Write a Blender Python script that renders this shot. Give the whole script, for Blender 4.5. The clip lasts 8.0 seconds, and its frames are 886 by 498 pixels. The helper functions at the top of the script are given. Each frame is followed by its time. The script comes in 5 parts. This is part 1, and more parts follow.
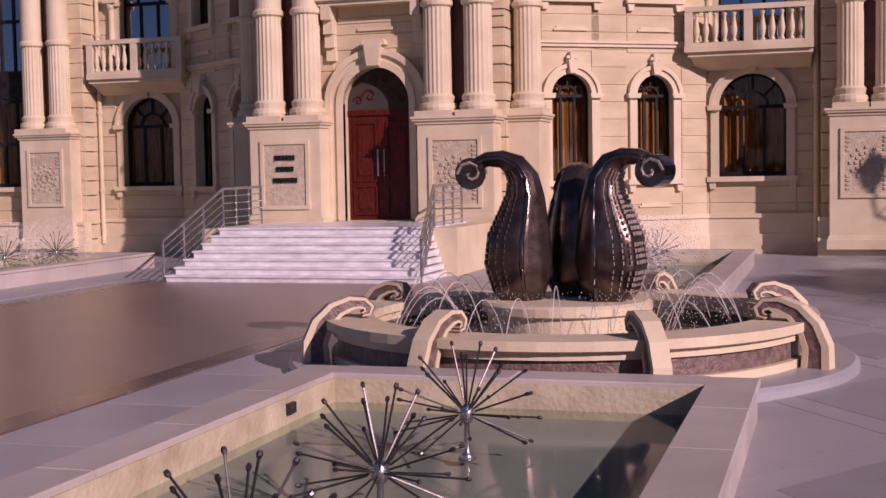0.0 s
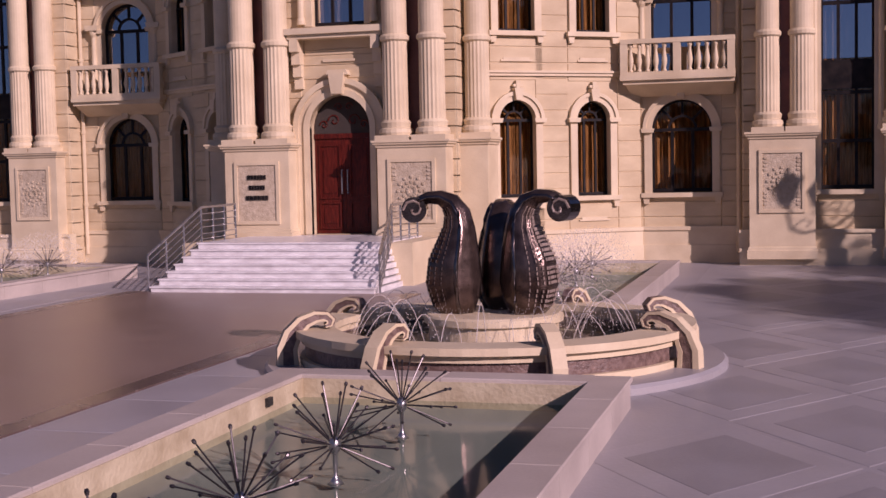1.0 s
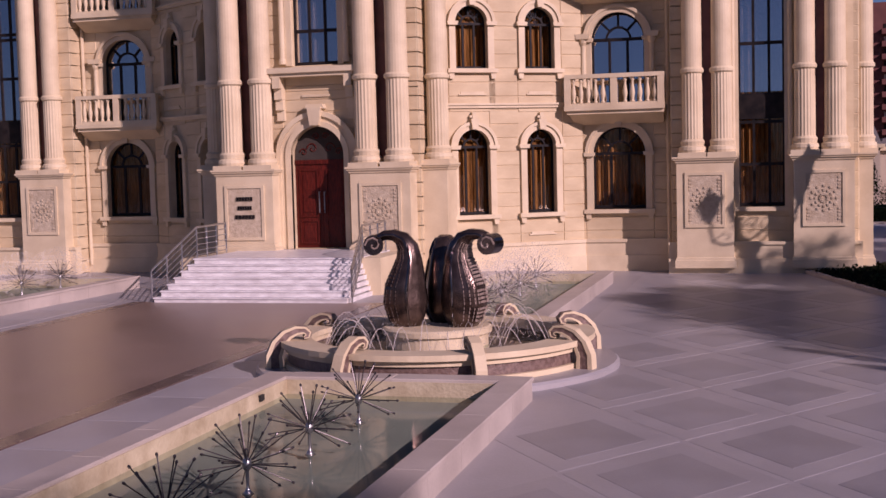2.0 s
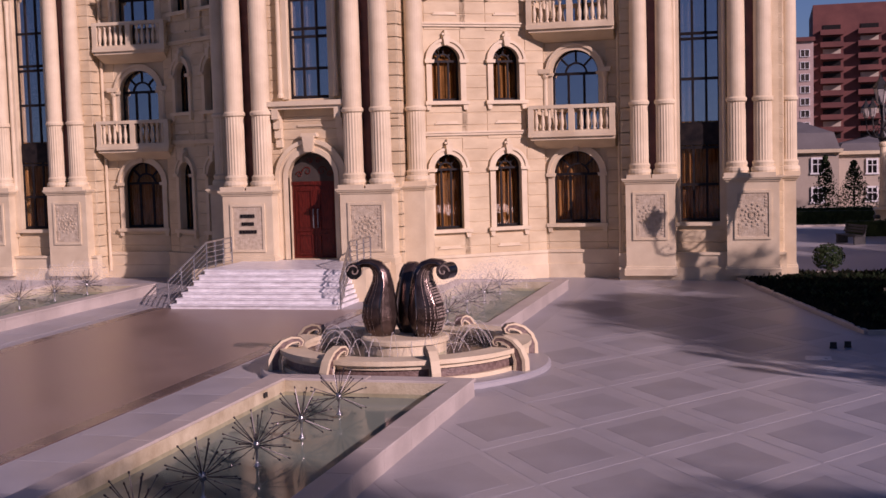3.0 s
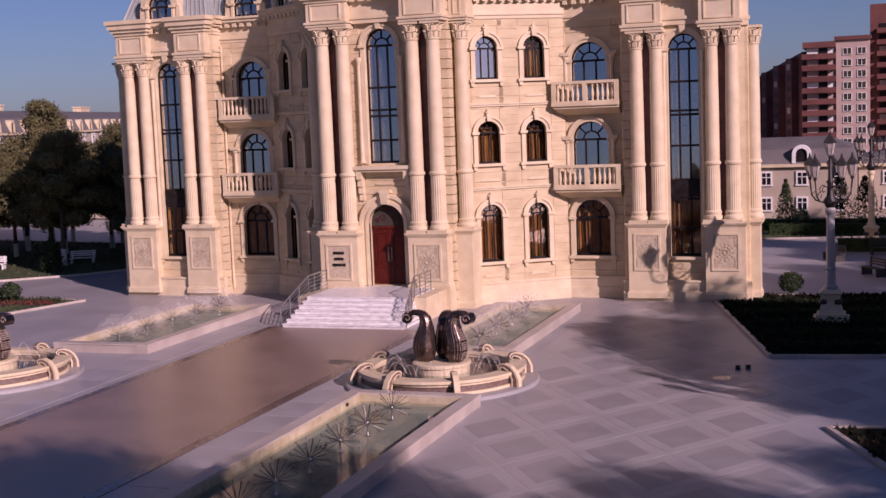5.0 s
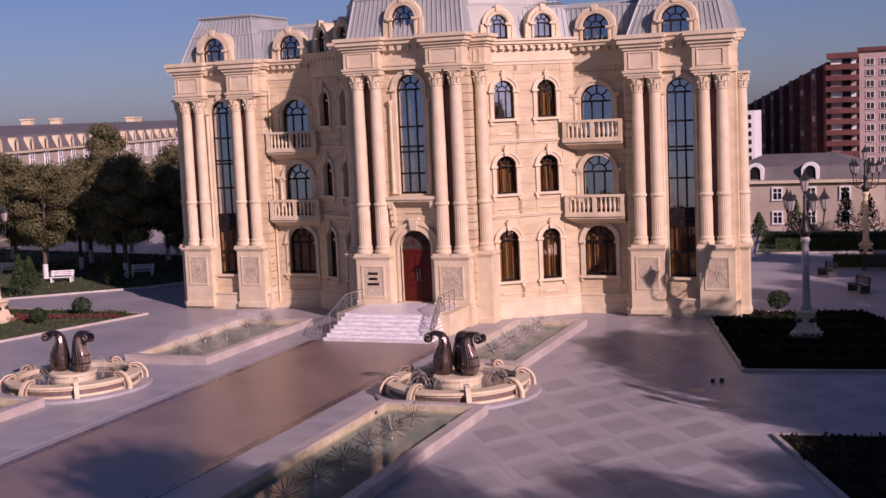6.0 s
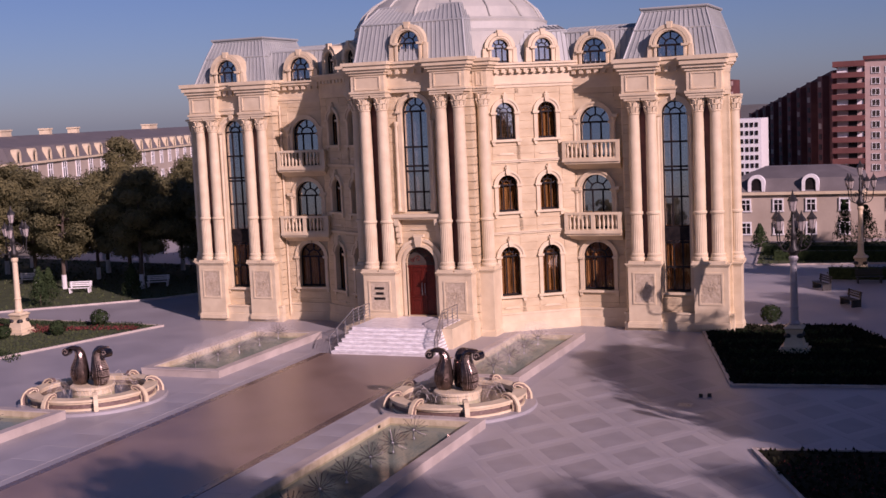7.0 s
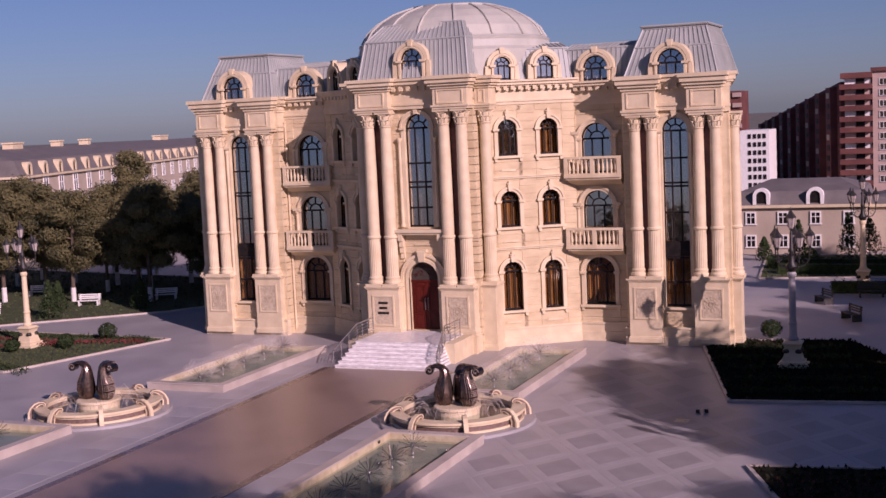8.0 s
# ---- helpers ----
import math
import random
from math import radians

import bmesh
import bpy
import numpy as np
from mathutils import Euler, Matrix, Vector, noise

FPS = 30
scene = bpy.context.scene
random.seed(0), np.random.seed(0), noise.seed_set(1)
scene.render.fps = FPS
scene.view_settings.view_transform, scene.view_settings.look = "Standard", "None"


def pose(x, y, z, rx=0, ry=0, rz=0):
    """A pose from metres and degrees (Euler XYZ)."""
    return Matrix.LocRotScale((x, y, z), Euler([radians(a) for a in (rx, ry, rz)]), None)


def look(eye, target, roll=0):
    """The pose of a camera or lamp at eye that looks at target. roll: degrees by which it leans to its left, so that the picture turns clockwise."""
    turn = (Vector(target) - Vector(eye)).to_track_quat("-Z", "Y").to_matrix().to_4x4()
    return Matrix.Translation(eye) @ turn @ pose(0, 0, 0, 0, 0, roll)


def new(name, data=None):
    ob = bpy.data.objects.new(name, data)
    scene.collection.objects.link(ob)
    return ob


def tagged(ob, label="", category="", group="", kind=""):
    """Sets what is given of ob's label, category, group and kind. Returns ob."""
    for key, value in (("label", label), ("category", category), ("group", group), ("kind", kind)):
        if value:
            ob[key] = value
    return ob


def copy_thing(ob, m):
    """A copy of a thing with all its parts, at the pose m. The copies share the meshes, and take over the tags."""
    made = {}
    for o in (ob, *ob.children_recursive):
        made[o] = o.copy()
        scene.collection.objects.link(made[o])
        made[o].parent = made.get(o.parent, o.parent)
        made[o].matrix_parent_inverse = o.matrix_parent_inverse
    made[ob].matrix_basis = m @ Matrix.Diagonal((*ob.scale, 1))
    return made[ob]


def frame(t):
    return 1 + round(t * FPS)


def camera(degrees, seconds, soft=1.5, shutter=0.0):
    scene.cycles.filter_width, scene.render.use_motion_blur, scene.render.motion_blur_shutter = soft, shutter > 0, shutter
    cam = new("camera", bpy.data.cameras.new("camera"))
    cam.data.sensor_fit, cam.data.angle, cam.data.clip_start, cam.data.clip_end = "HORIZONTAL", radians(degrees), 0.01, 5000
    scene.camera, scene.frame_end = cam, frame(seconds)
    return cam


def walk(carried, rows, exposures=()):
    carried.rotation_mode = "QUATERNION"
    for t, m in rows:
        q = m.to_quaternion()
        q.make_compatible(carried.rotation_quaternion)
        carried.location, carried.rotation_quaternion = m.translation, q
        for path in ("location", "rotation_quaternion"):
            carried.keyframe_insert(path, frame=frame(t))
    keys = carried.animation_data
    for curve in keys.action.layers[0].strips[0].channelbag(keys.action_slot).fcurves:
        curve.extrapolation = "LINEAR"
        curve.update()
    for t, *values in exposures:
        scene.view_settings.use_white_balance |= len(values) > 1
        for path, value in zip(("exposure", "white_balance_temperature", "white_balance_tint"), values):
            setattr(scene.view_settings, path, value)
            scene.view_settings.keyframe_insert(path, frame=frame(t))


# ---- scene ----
cam = camera(39, 8.0, soft=1.5)
walk(cam, [
    (0, look((11.573, -25.340, 2.363), (5.627, -6.282, 1.169), -1.05)),
    (0.5, look((12.211, -26.826, 2.663), (6.420, -7.730, 1.423), -1.10)),
    (1, look((12.866, -28.456, 2.920), (7.403, -9.256, 1.694), -1.16)),
    (1.5, look((13.775, -30.667, 3.345), (8.526, -11.410, 2.078), -1.36)),
    (3, look((17.091, -38.607, 5.220), (11.915, -19.354, 3.623), -1.59)),
    (3.5, look((18.420, -41.759, 6.090), (13.054, -22.571, 4.352), -1.60)),
    (4, look((19.895, -45.320, 7.260), (14.261, -26.235, 5.250), -1.63)),
    (4.5, look((21.531, -48.440, 8.331), (15.385, -29.520, 6.263), -1.94)),
    (6, look((27.003, -58.135, 11.738), (19.697, -39.645, 9.559), -2.54)),
    (6.5, look((28.260, -60.320, 12.489), (20.826, -41.878, 10.332), -2.57)),
    (7, look((28.543, -60.254, 12.925), (21.022, -41.850, 10.752), -2.62)),
    (7.5, look((28.941, -60.386, 13.126), (21.362, -41.995, 11.044), -2.60)),
    (8, look((29.333, -60.699, 13.386), (21.632, -42.354, 11.351), -2.65)),
], exposures=[(0, -0.28, 5580, 44), (3, -0.23, 5600, 44), (4, -0.17, 5640, 45), (6, -0.05, 5690, 47), (8, -0.05, 5670, 47)])

# ---- light: low warm sun from the right, clear sky ----
SUN_FROM = Vector((0.76, -0.52, 0.42)).normalized()
world = bpy.data.worlds.new("sky")
scene.world = world
world.use_nodes = True
wn = world.node_tree.nodes
sky = wn.new("ShaderNodeTexSky")
sky.sky_type = "NISHITA"
sky.sun_disc = False
sky.sun_elevation = math.asin(SUN_FROM.z)
sky.sun_rotation = math.atan2(SUN_FROM.x, SUN_FROM.y)
sky.air_density, sky.dust_density, sky.ozone_density = 0.9, 0.5, 4.5
wn["Background"].inputs["Strength"].default_value = 0.048
world.node_tree.links.new(sky.outputs[0], wn["Background"].inputs["Color"])
sun = new("sun", bpy.data.lights.new("sun", "SUN"))
sun.data.energy, sun.data.angle, sun.data.color = 5.3, radians(0.6), (1.0, 0.80, 0.62)
sun.matrix_world = look(SUN_FROM * 100, (0, 0, 0))


# ---- materials ----
def mat(name, a, b, scale=3.0, rough=0.7, bump=0.15, fine=40.0, metal=0.0, stretch=(1, 1, 1), piece=0.0, spec=0.5):
    """Two-scale procedural surface: colour drifts between a and b, fine grain in bump."""
    m = bpy.data.materials.new(name)
    m.use_nodes = True
    nt, N, K = m.node_tree, m.node_tree.nodes, m.node_tree.links.new
    bs = N["Principled BSDF"]
    tc, mp = N.new("ShaderNodeTexCoord"), N.new("ShaderNodeMapping")
    mp.inputs["Scale"].default_value = stretch
    K(tc.outputs["Object"], mp.inputs["Vector"])
    n1, n2 = N.new("ShaderNodeTexNoise"), N.new("ShaderNodeTexNoise")
    for n, s, d in ((n1, scale, 5), (n2, fine, 3)):
        n.inputs["Scale"].default_value = s
        n.inputs["Detail"].default_value = d
        K(mp.outputs[0], n.inputs["Vector"])
    mix = N.new("ShaderNodeMath")
    mix.operation = "MULTIPLY_ADD"
    mix.inputs[1].default_value = 0.35
    K(n2.outputs["Fac"], mix.inputs[0])
    sc = N.new("ShaderNodeMath")
    sc.operation = "MULTIPLY_ADD"
    sc.inputs[1].default_value, sc.inputs[2].default_value = 1.5, -0.42
    K(n1.outputs["Fac"], sc.inputs[0])
    K(sc.outputs[0], mix.inputs[2])
    fac = mix.outputs[0]
    if piece:
        oi, ad = N.new("ShaderNodeObjectInfo"), N.new("ShaderNodeMath")
        ad.operation = "MULTIPLY_ADD"
        ad.inputs[1].default_value = piece
        K(oi.outputs["Random"], ad.inputs[0])
        K(fac, ad.inputs[2])
        fac = ad.outputs[0]
    ramp = N.new("ShaderNodeValToRGB")
    ramp.color_ramp.elements[0].color, ramp.color_ramp.elements[1].color = (*a, 1), (*b, 1)
    ramp.color_ramp.elements[0].position, ramp.color_ramp.elements[1].position = 0.2, 0.95
    K(fac, ramp.inputs[0])
    K(ramp.outputs[0], bs.inputs["Base Color"])
    bs.inputs["Metallic"].default_value = metal
    bs.inputs["Specular IOR Level"].default_value = spec
    rr = N.new("ShaderNodeMath")
    rr.operation = "MULTIPLY_ADD"
    rr.inputs[1].default_value, rr.inputs[2].default_value = 0.2, rough - 0.1
    K(n1.outputs["Fac"], rr.inputs[0])
    K(rr.outputs[0], bs.inputs["Roughness"])
    if bump:
        bp = N.new("ShaderNodeBump")
        bp.inputs["Strength"].default_value, bp.inputs["Distance"].default_value = bump, 0.03
        K(n2.outputs["Fac"], bp.inputs["Height"])
        K(bp.outputs[0], bs.inputs["Normal"])
    return m


STONE = mat("limestone", (0.52, 0.400, 0.238), (0.69, 0.564, 0.36), 0.9, 0.75, 0.25, 30, stretch=(1, 1, 2.2))
STONE_B = mat("limestone_block", (0.50, 0.384, 0.228), (0.69, 0.561, 0.355), 0.9, 0.78, 0.3, 30, stretch=(1, 1, 2.2))
STONE_L = mat("limestone_smooth", (0.57, 0.455, 0.29), (0.72, 0.60, 0.405), 1.3, 0.65, 0.12, 25)
RELIEF = mat("carved_stone", (0.42, 0.33, 0.22), (0.63, 0.53, 0.38), 6, 0.85, 0.6, 22)
ROOF = mat("zinc_roof", (0.31, 0.325, 0.31), (0.41, 0.42, 0.395), 0.6, 0.55, 0.08, 12, metal=0.1)
DOME = mat("weathered_dome", (0.38, 0.375, 0.33), (0.50, 0.48, 0.41), 0.7, 0.6, 0.08, 12)
MARBLE = mat("white_marble", (0.60, 0.56, 0.55), (0.90, 0.88, 0.86), 2.6, 0.35, 0.05, 7, stretch=(1, 1, 3))
WOOD = mat("mahogany", (0.045, 0.005, 0.003), (0.14, 0.017, 0.008), 4, 0.42, 0.2, 25, stretch=(6, 6, 1), spec=0.25)
FRAME = mat("dark_frame", (0.010, 0.009, 0.010), (0.028, 0.022, 0.020), 5, 0.5, 0.05, spec=0.12)
CURTAIN = mat("tan_curtain", (0.12, 0.072, 0.03), (0.60, 0.43, 0.22), 2.5, 0.9, 0.2, 8, stretch=(9, 9, 0.6))
# pale sheer cloth, tinted blue to carry the sky's reflection
SKY_SHEER = mat("sky_tinted_sheer", (0.28, 0.31, 0.40), (0.70, 0.75, 0.86), 2.5, 0.9, 0.2, 8, stretch=(9, 9, 0.6))
# near-black base colour holds the gloom of unlit rooms
DARKROOM = mat("dim_interior_paint", (0.02, 0.015, 0.012), (0.06, 0.045, 0.035), 1.0, 0.9, 0.1)
PAVING = mat("plaza_stone", (0.253, 0.235, 0.240), (0.357, 0.334, 0.340), 0.35, 0.45, 0.10, 18, piece=0.25)
TILE_L = mat("light_tile", (0.282, 0.264, 0.270), (0.376, 0.354, 0.361), 0.6, 0.40, 0.08, 18, piece=0.3)
TILE_D = mat("dark_tile", (0.224, 0.210, 0.217), (0.312, 0.293, 0.301), 0.6, 0.42, 0.08, 18, piece=0.3)
GRANITE = mat("brown_granite", (0.20, 0.135, 0.105), (0.29, 0.205, 0.165), 0.45, 0.33, 0.04, 60)
GRANITE_D = mat("dark_granite", (0.10, 0.065, 0.055), (0.17, 0.12, 0.10), 1.5, 0.25, 0.04, 60)
STRIP = mat("pale_granite", (0.282, 0.260, 0.265), (0.386, 0.364, 0.370), 0.5, 0.38, 0.06, 40, piece=0.2)
RIM = mat("pool_rim_stone", (0.37, 0.315, 0.275), (0.55, 0.475, 0.415), 0.8, 0.45, 0.08, 25)
POOLWALL = mat("travertine", (0.40, 0.32, 0.20), (0.62, 0.53, 0.36), 2.5, 0.6, 0.4, 18)
POOLBED = mat("pool_bed", (0.26, 0.26, 0.22), (0.42, 0.42, 0.35), 0.6, 0.8, 0.2)
STEEL = mat("steel", (0.35, 0.34, 0.34), (0.55, 0.53, 0.52), 5, 0.3, 0.03, metal=0.9)
DARKSTEEL = mat("dark_steel", (0.05, 0.045, 0.045), (0.12, 0.10, 0.10), 5, 0.35, 0.03, metal=0.7)
PETAL = mat("bronze_mosaic", (0.055, 0.036, 0.030), (0.17, 0.12, 0.10), 6, 0.20, 0.12, 45, metal=0.75)
PETAL_EDGE = mat("polished_bronze", (0.10, 0.08, 0.075), (0.22, 0.19, 0.18), 5, 0.08, 0.03, metal=0.95)
MOSAIC = mat("dark_mosaic", (0.10, 0.06, 0.05), (0.26, 0.18, 0.15), 12, 0.4, 0.5, 30)
# red stone with the shade between columns mixed into its colour
RECESS_RED = mat("recess_red_shade", (0.10, 0.035, 0.026), (0.20, 0.075, 0.055), 2.0, 0.5, 0.1, 20)
MOSAIC_L = mat("pale_mosaic", (0.20, 0.15, 0.12), (0.36, 0.28, 0.23), 12, 0.35, 0.2, 30)
IRON = mat("cast_iron", (0.018, 0.017, 0.017), (0.05, 0.045, 0.042), 8, 0.5, 0.2, metal=0.3)
LANTERN = mat("lantern_glass", (0.30, 0.26, 0.24), (0.48, 0.42, 0.38), 5, 0.2, 0.02)
SOIL = mat("dark_planting", (0.012, 0.012, 0.008), (0.03, 0.031, 0.016), 2.0, 0.95, 0.8, 12, spec=0.08)
GRASS = mat("lawn", (0.036, 0.048, 0.015), (0.07, 0.085, 0.028), 1.2, 0.95, 0.8, 25)
HEDGE = mat("hedge_leaf", (0.015, 0.026, 0.010), (0.042, 0.062, 0.023), 3, 0.85, 0.6, 20, piece=0.2, spec=0.12)
PINE = mat("pine_needles", (0.044, 0.046, 0.016), (0.15, 0.128, 0.046), 0.7, 0.8, 0.3, 10, piece=0.25)
BARK = mat("bark", (0.07, 0.05, 0.035), (0.15, 0.11, 0.08), 3, 0.9, 0.6, 15, stretch=(1, 1, 0.3))
LIMEWASH = mat("limewashed_bark", (0.60, 0.57, 0.54), (0.78, 0.75, 0.72), 3, 0.9, 0.4, 15)
FLOWER = mat("red_flowers", (0.07, 0.01, 0.01), (0.20, 0.035, 0.025), 9, 0.8, 0.5, 30)
EARTH = mat("far_ground", (0.10, 0.095, 0.075), (0.19, 0.17, 0.14), 0.02, 0.95, 0.1, 0.6)
FARWALL = mat("far_plaster", (0.38, 0.31, 0.235), (0.50, 0.42, 0.33), 0.3, 0.85, 0.1, 6)
FARROOF = mat("far_slate", (0.12, 0.105, 0.10), (0.18, 0.16, 0.155), 0.6, 0.7, 0.1, 8)
# red render, its base darkened to carry the tower side's shade
REDBRICK_SHADED = mat("red_render_shaded", (0.10, 0.03, 0.026), (0.18, 0.065, 0.052), 0.4, 0.8, 0.15, 6)
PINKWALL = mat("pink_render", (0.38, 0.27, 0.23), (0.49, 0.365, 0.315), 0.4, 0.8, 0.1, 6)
WHITEPAINT = mat("white_paint", (0.68, 0.66, 0.63), (0.82, 0.80, 0.78), 3, 0.6, 0.05)


def glass(name, tint, gloss, rough=0.02, lean=0.0):
    m = bpy.data.materials.new(name)
    m.use_nodes = True
    N, K = m.node_tree.nodes, m.node_tree.links.new
    N.remove(N["Principled BSDF"])
    g, t, x = N.new("ShaderNodeBsdfGlossy"), N.new("ShaderNodeBsdfTransparent"), N.new("ShaderNodeMixShader")
    g.inputs["Roughness"].default_value = rough
    if lean:
        # normals made slightly wavy and tilted up so the panes mirror the sky
        ge, wv, ad, nm, tn = (N.new(k) for k in ("ShaderNodeNewGeometry", "ShaderNodeTexNoise", "ShaderNodeVectorMath", "ShaderNodeVectorMath", "ShaderNodeVectorMath"))
        wv.inputs["Scale"].default_value = 0.9
        tn.operation = "MULTIPLY_ADD"
        tn.inputs[1].default_value, tn.inputs[2].default_value = (0.04, 0.0, 0.05), (-0.02, 0.0, lean - 0.025)
        nm.operation = "NORMALIZE"
        K(wv.outputs["Color"], tn.inputs[0])
        K(ge.outputs["Normal"], ad.inputs[0])
        K(tn.outputs[0], ad.inputs[1])
        K(ad.outputs[0], nm.inputs[0])
        leaning = nm.outputs[0]
    g.inputs["Color"].default_value = (0.98, 0.93, 0.88, 1)
    t.inputs["Color"].default_value = (*tint, 1)
    x.inputs[0].default_value = gloss
    ns, bp, tc = N.new("ShaderNodeTexNoise"), N.new("ShaderNodeBump"), N.new("ShaderNodeTexCoord")
    ns.inputs["Scale"].default_value = 1.2
    bp.inputs["Strength"].default_value, bp.inputs["Distance"].default_value = 0.12, 0.02
    K(tc.outputs["Object"], ns.inputs["Vector"])
    K(ns.outputs["Fac"], bp.inputs["Height"])
    if lean:
        K(leaning, bp.inputs["Normal"])
    K(bp.outputs[0], g.inputs["Normal"])
    K(t.outputs[0], x.inputs[1])
    K(g.outputs[0], x.inputs[2])
    K(x.outputs[0], N["Material Output"].inputs["Surface"])
    return m


GLASS = glass("coated_glass", (0.62, 0.54, 0.46), 0.50, lean=0.045)
GLASS_DIM = glass("plain_glass", (0.80, 0.66, 0.50), 0.04)
WATER = glass("pool_water", (0.62, 0.71, 0.68), 0.15, 0.07)
SPRAY = glass("water_spray", (0.97, 0.97, 0.98), 0.3, 0.9)


# ---- building helpers ----
def part(name, bm, material, parent=None, label="", smooth=False):
    bmesh.ops.recalc_face_normals(bm, faces=bm.faces)
    me = bpy.data.meshes.new(name)
    bm.to_mesh(me)
    bm.free()
    me.materials.append(material)
    if smooth:
        me.shade_smooth()
    ob = new(name, me)
    ob.parent = parent
    if label:
        ob["label"] = label
    return ob


def thing(name, at, label, category, group="", kind=""):
    e = new(name)
    e.empty_display_size = 0.3
    e.matrix_world = Matrix.Translation(at)
    return tagged(e, label, category, group, kind)


I4 = Matrix.Identity(4)
MIRROR = Matrix.Diagonal((-1, 1, 1, 1))


def solid(bm, rings, F=I4, close=True):
    """Skin successive closed rings of points into one solid."""
    vs = [[bm.verts.new(F @ Vector(p)) for p in r] for r in rings]
    n = len(rings[0])
    for a, b in zip(vs, vs[1:]):
        for i in range(n):
            bm.faces.new((a[i], a[(i + 1) % n], b[(i + 1) % n], b[i]))
    if close:
        bm.faces.new(vs[0][::-1])
        bm.faces.new(vs[-1])


def box(bm, x0, x1, y0, y1, z0, z1, F=I4):
    solid(bm, [[(x0, y0, z), (x1, y0, z), (x1, y1, z), (x0, y1, z)] for z in (z0, z1)], F)


def ext(bm, F, poly, d0, d1):
    """Polygon of (u, z) pushed from d0 to d1 outward of a wall frame."""
    solid(bm, [[(u, d, z) for u, z in poly] for d in (d0, d1)], F)


def prism(bm, poly, z0, z1, F=I4):
    solid(bm, [[(x, y, z) for x, y in poly] for z in (z0, z1)], F)


def turned(bm, prof, n=16, F=I4, cx=0, cy=0):
    """Solid of revolution from (radius, height) pairs."""
    solid(bm, [[(cx + r * math.cos(2 * math.pi * k / n), cy + r * math.sin(2 * math.pi * k / n), z) for k in range(n)] for r, z in prof], F)


def tube(bm, pts, r, n=6, F=I4, r1=None):
    pts = [Vector(p) for p in pts]
    rings = []
    for i, p in enumerate(pts):
        d = (pts[min(i + 1, len(pts) - 1)] - pts[max(i - 1, 0)]).normalized()
        a = d.orthogonal().normalized() if abs(d.z) > 0.95 else d.cross(Vector((0, 0, 1))).normalized()
        b = d.cross(a)
        rr = r if r1 is None else r + (r1 - r) * i / (len(pts) - 1)
        rings.append([p + rr * (a * math.cos(2 * math.pi * k / n) + b * math.sin(2 * math.pi * k / n)) for k in range(n)])
    solid(bm, rings, F)


def wall_frame(p0, p1, S=I4):
    """u along p0 to p1, d outward, z up."""
    d = Vector((p1[0] - p0[0], p1[1] - p0[1], 0))
    L = d.length
    d.normalize()
    m = Matrix(((d.x, d.y, 0, p0[0]), (d.y, -d.x, 0, p0[1]), (0, 0, 1, 0), (0, 0, 0, 1)))
    return S @ m, L


def arc(uc, zc, r, a0, a1, n=12):
    return [(uc + r * math.cos(a0 + (a1 - a0) * k / n), zc + r * math.sin(a0 + (a1 - a0) * k / n)) for k in range(n + 1)]


COURSE = 0.47


def wall_mesh(bm, bc, F, L, z0, z1, cols, thick=0.5, u0=0.0):
    """Wall with arched openings; cols: (centre, width, [(sill, spring)]). bc takes the proud stone courses."""
    def course(ua, ub, za, zb):
        if ub - ua < 0.12:
            return
        k = math.ceil((za - 0.02) / COURSE)
        zz = [za] + [COURSE * j for j in range(k, 60) if za + 0.08 < COURSE * j < zb - 0.08] + [zb]
        for a, b in zip(zz, zz[1:]):
            if b - a > 0.06:
                c = 0.012
                solid(bc, [[(ua + .006, 0.0, a + .012), (ub - .006, 0.0, a + .012), (ub - .006, 0.0, b - .012), (ua + .006, 0.0, b - .012)],
                           [(ua + .006 + c, 0.028, a + .012 + c), (ub - .006 - c, 0.028, a + .012 + c), (ub - .006 - c, 0.028, b - .012 - c), (ua + .006 + c, 0.028, b - .012 - c)]], F)
    u = u0
    for uc, w, ops in sorted(cols):
        a, b = uc - w / 2, uc + w / 2
        ext(bm, F, [(u, z0), (a, z0), (a, z1), (u, z1)], -thick, 0)
        course(u, a - 0.25, z0, z1)
        z = z0
        for sill, spring in sorted(ops):
            if sill > z:
                ext(bm, F, [(a, z), (b, z), (b, sill), (a, sill)], -thick, 0)
                course(a - .25, b + .25, z + (0.45 if z > z0 else 0), sill - 0.12)
            zb = spring + w / 2 + 0.12
            left = arc(uc, spring, w / 2, math.pi, math.pi / 2)
            ext(bm, F, left + [(uc, zb), (a, zb)], -thick, 0)
            right = arc(uc, spring, w / 2, 0, math.pi / 2)
            ext(bm, F, right + [(uc, zb), (b, zb)], -thick, 0)
            z = zb
        ext(bm, F, [(a, z), (b, z), (b, z1), (a, z1)], -thick, 0)
        course(a - .25, b + .25, z + 0.35, z1)
        u = b
    ext(bm, F, [(u, z0), (L, z0), (L, z1), (u, z1)], -thick, 0)
    course(u + (0.25 if cols else 0), L, z0, z1)


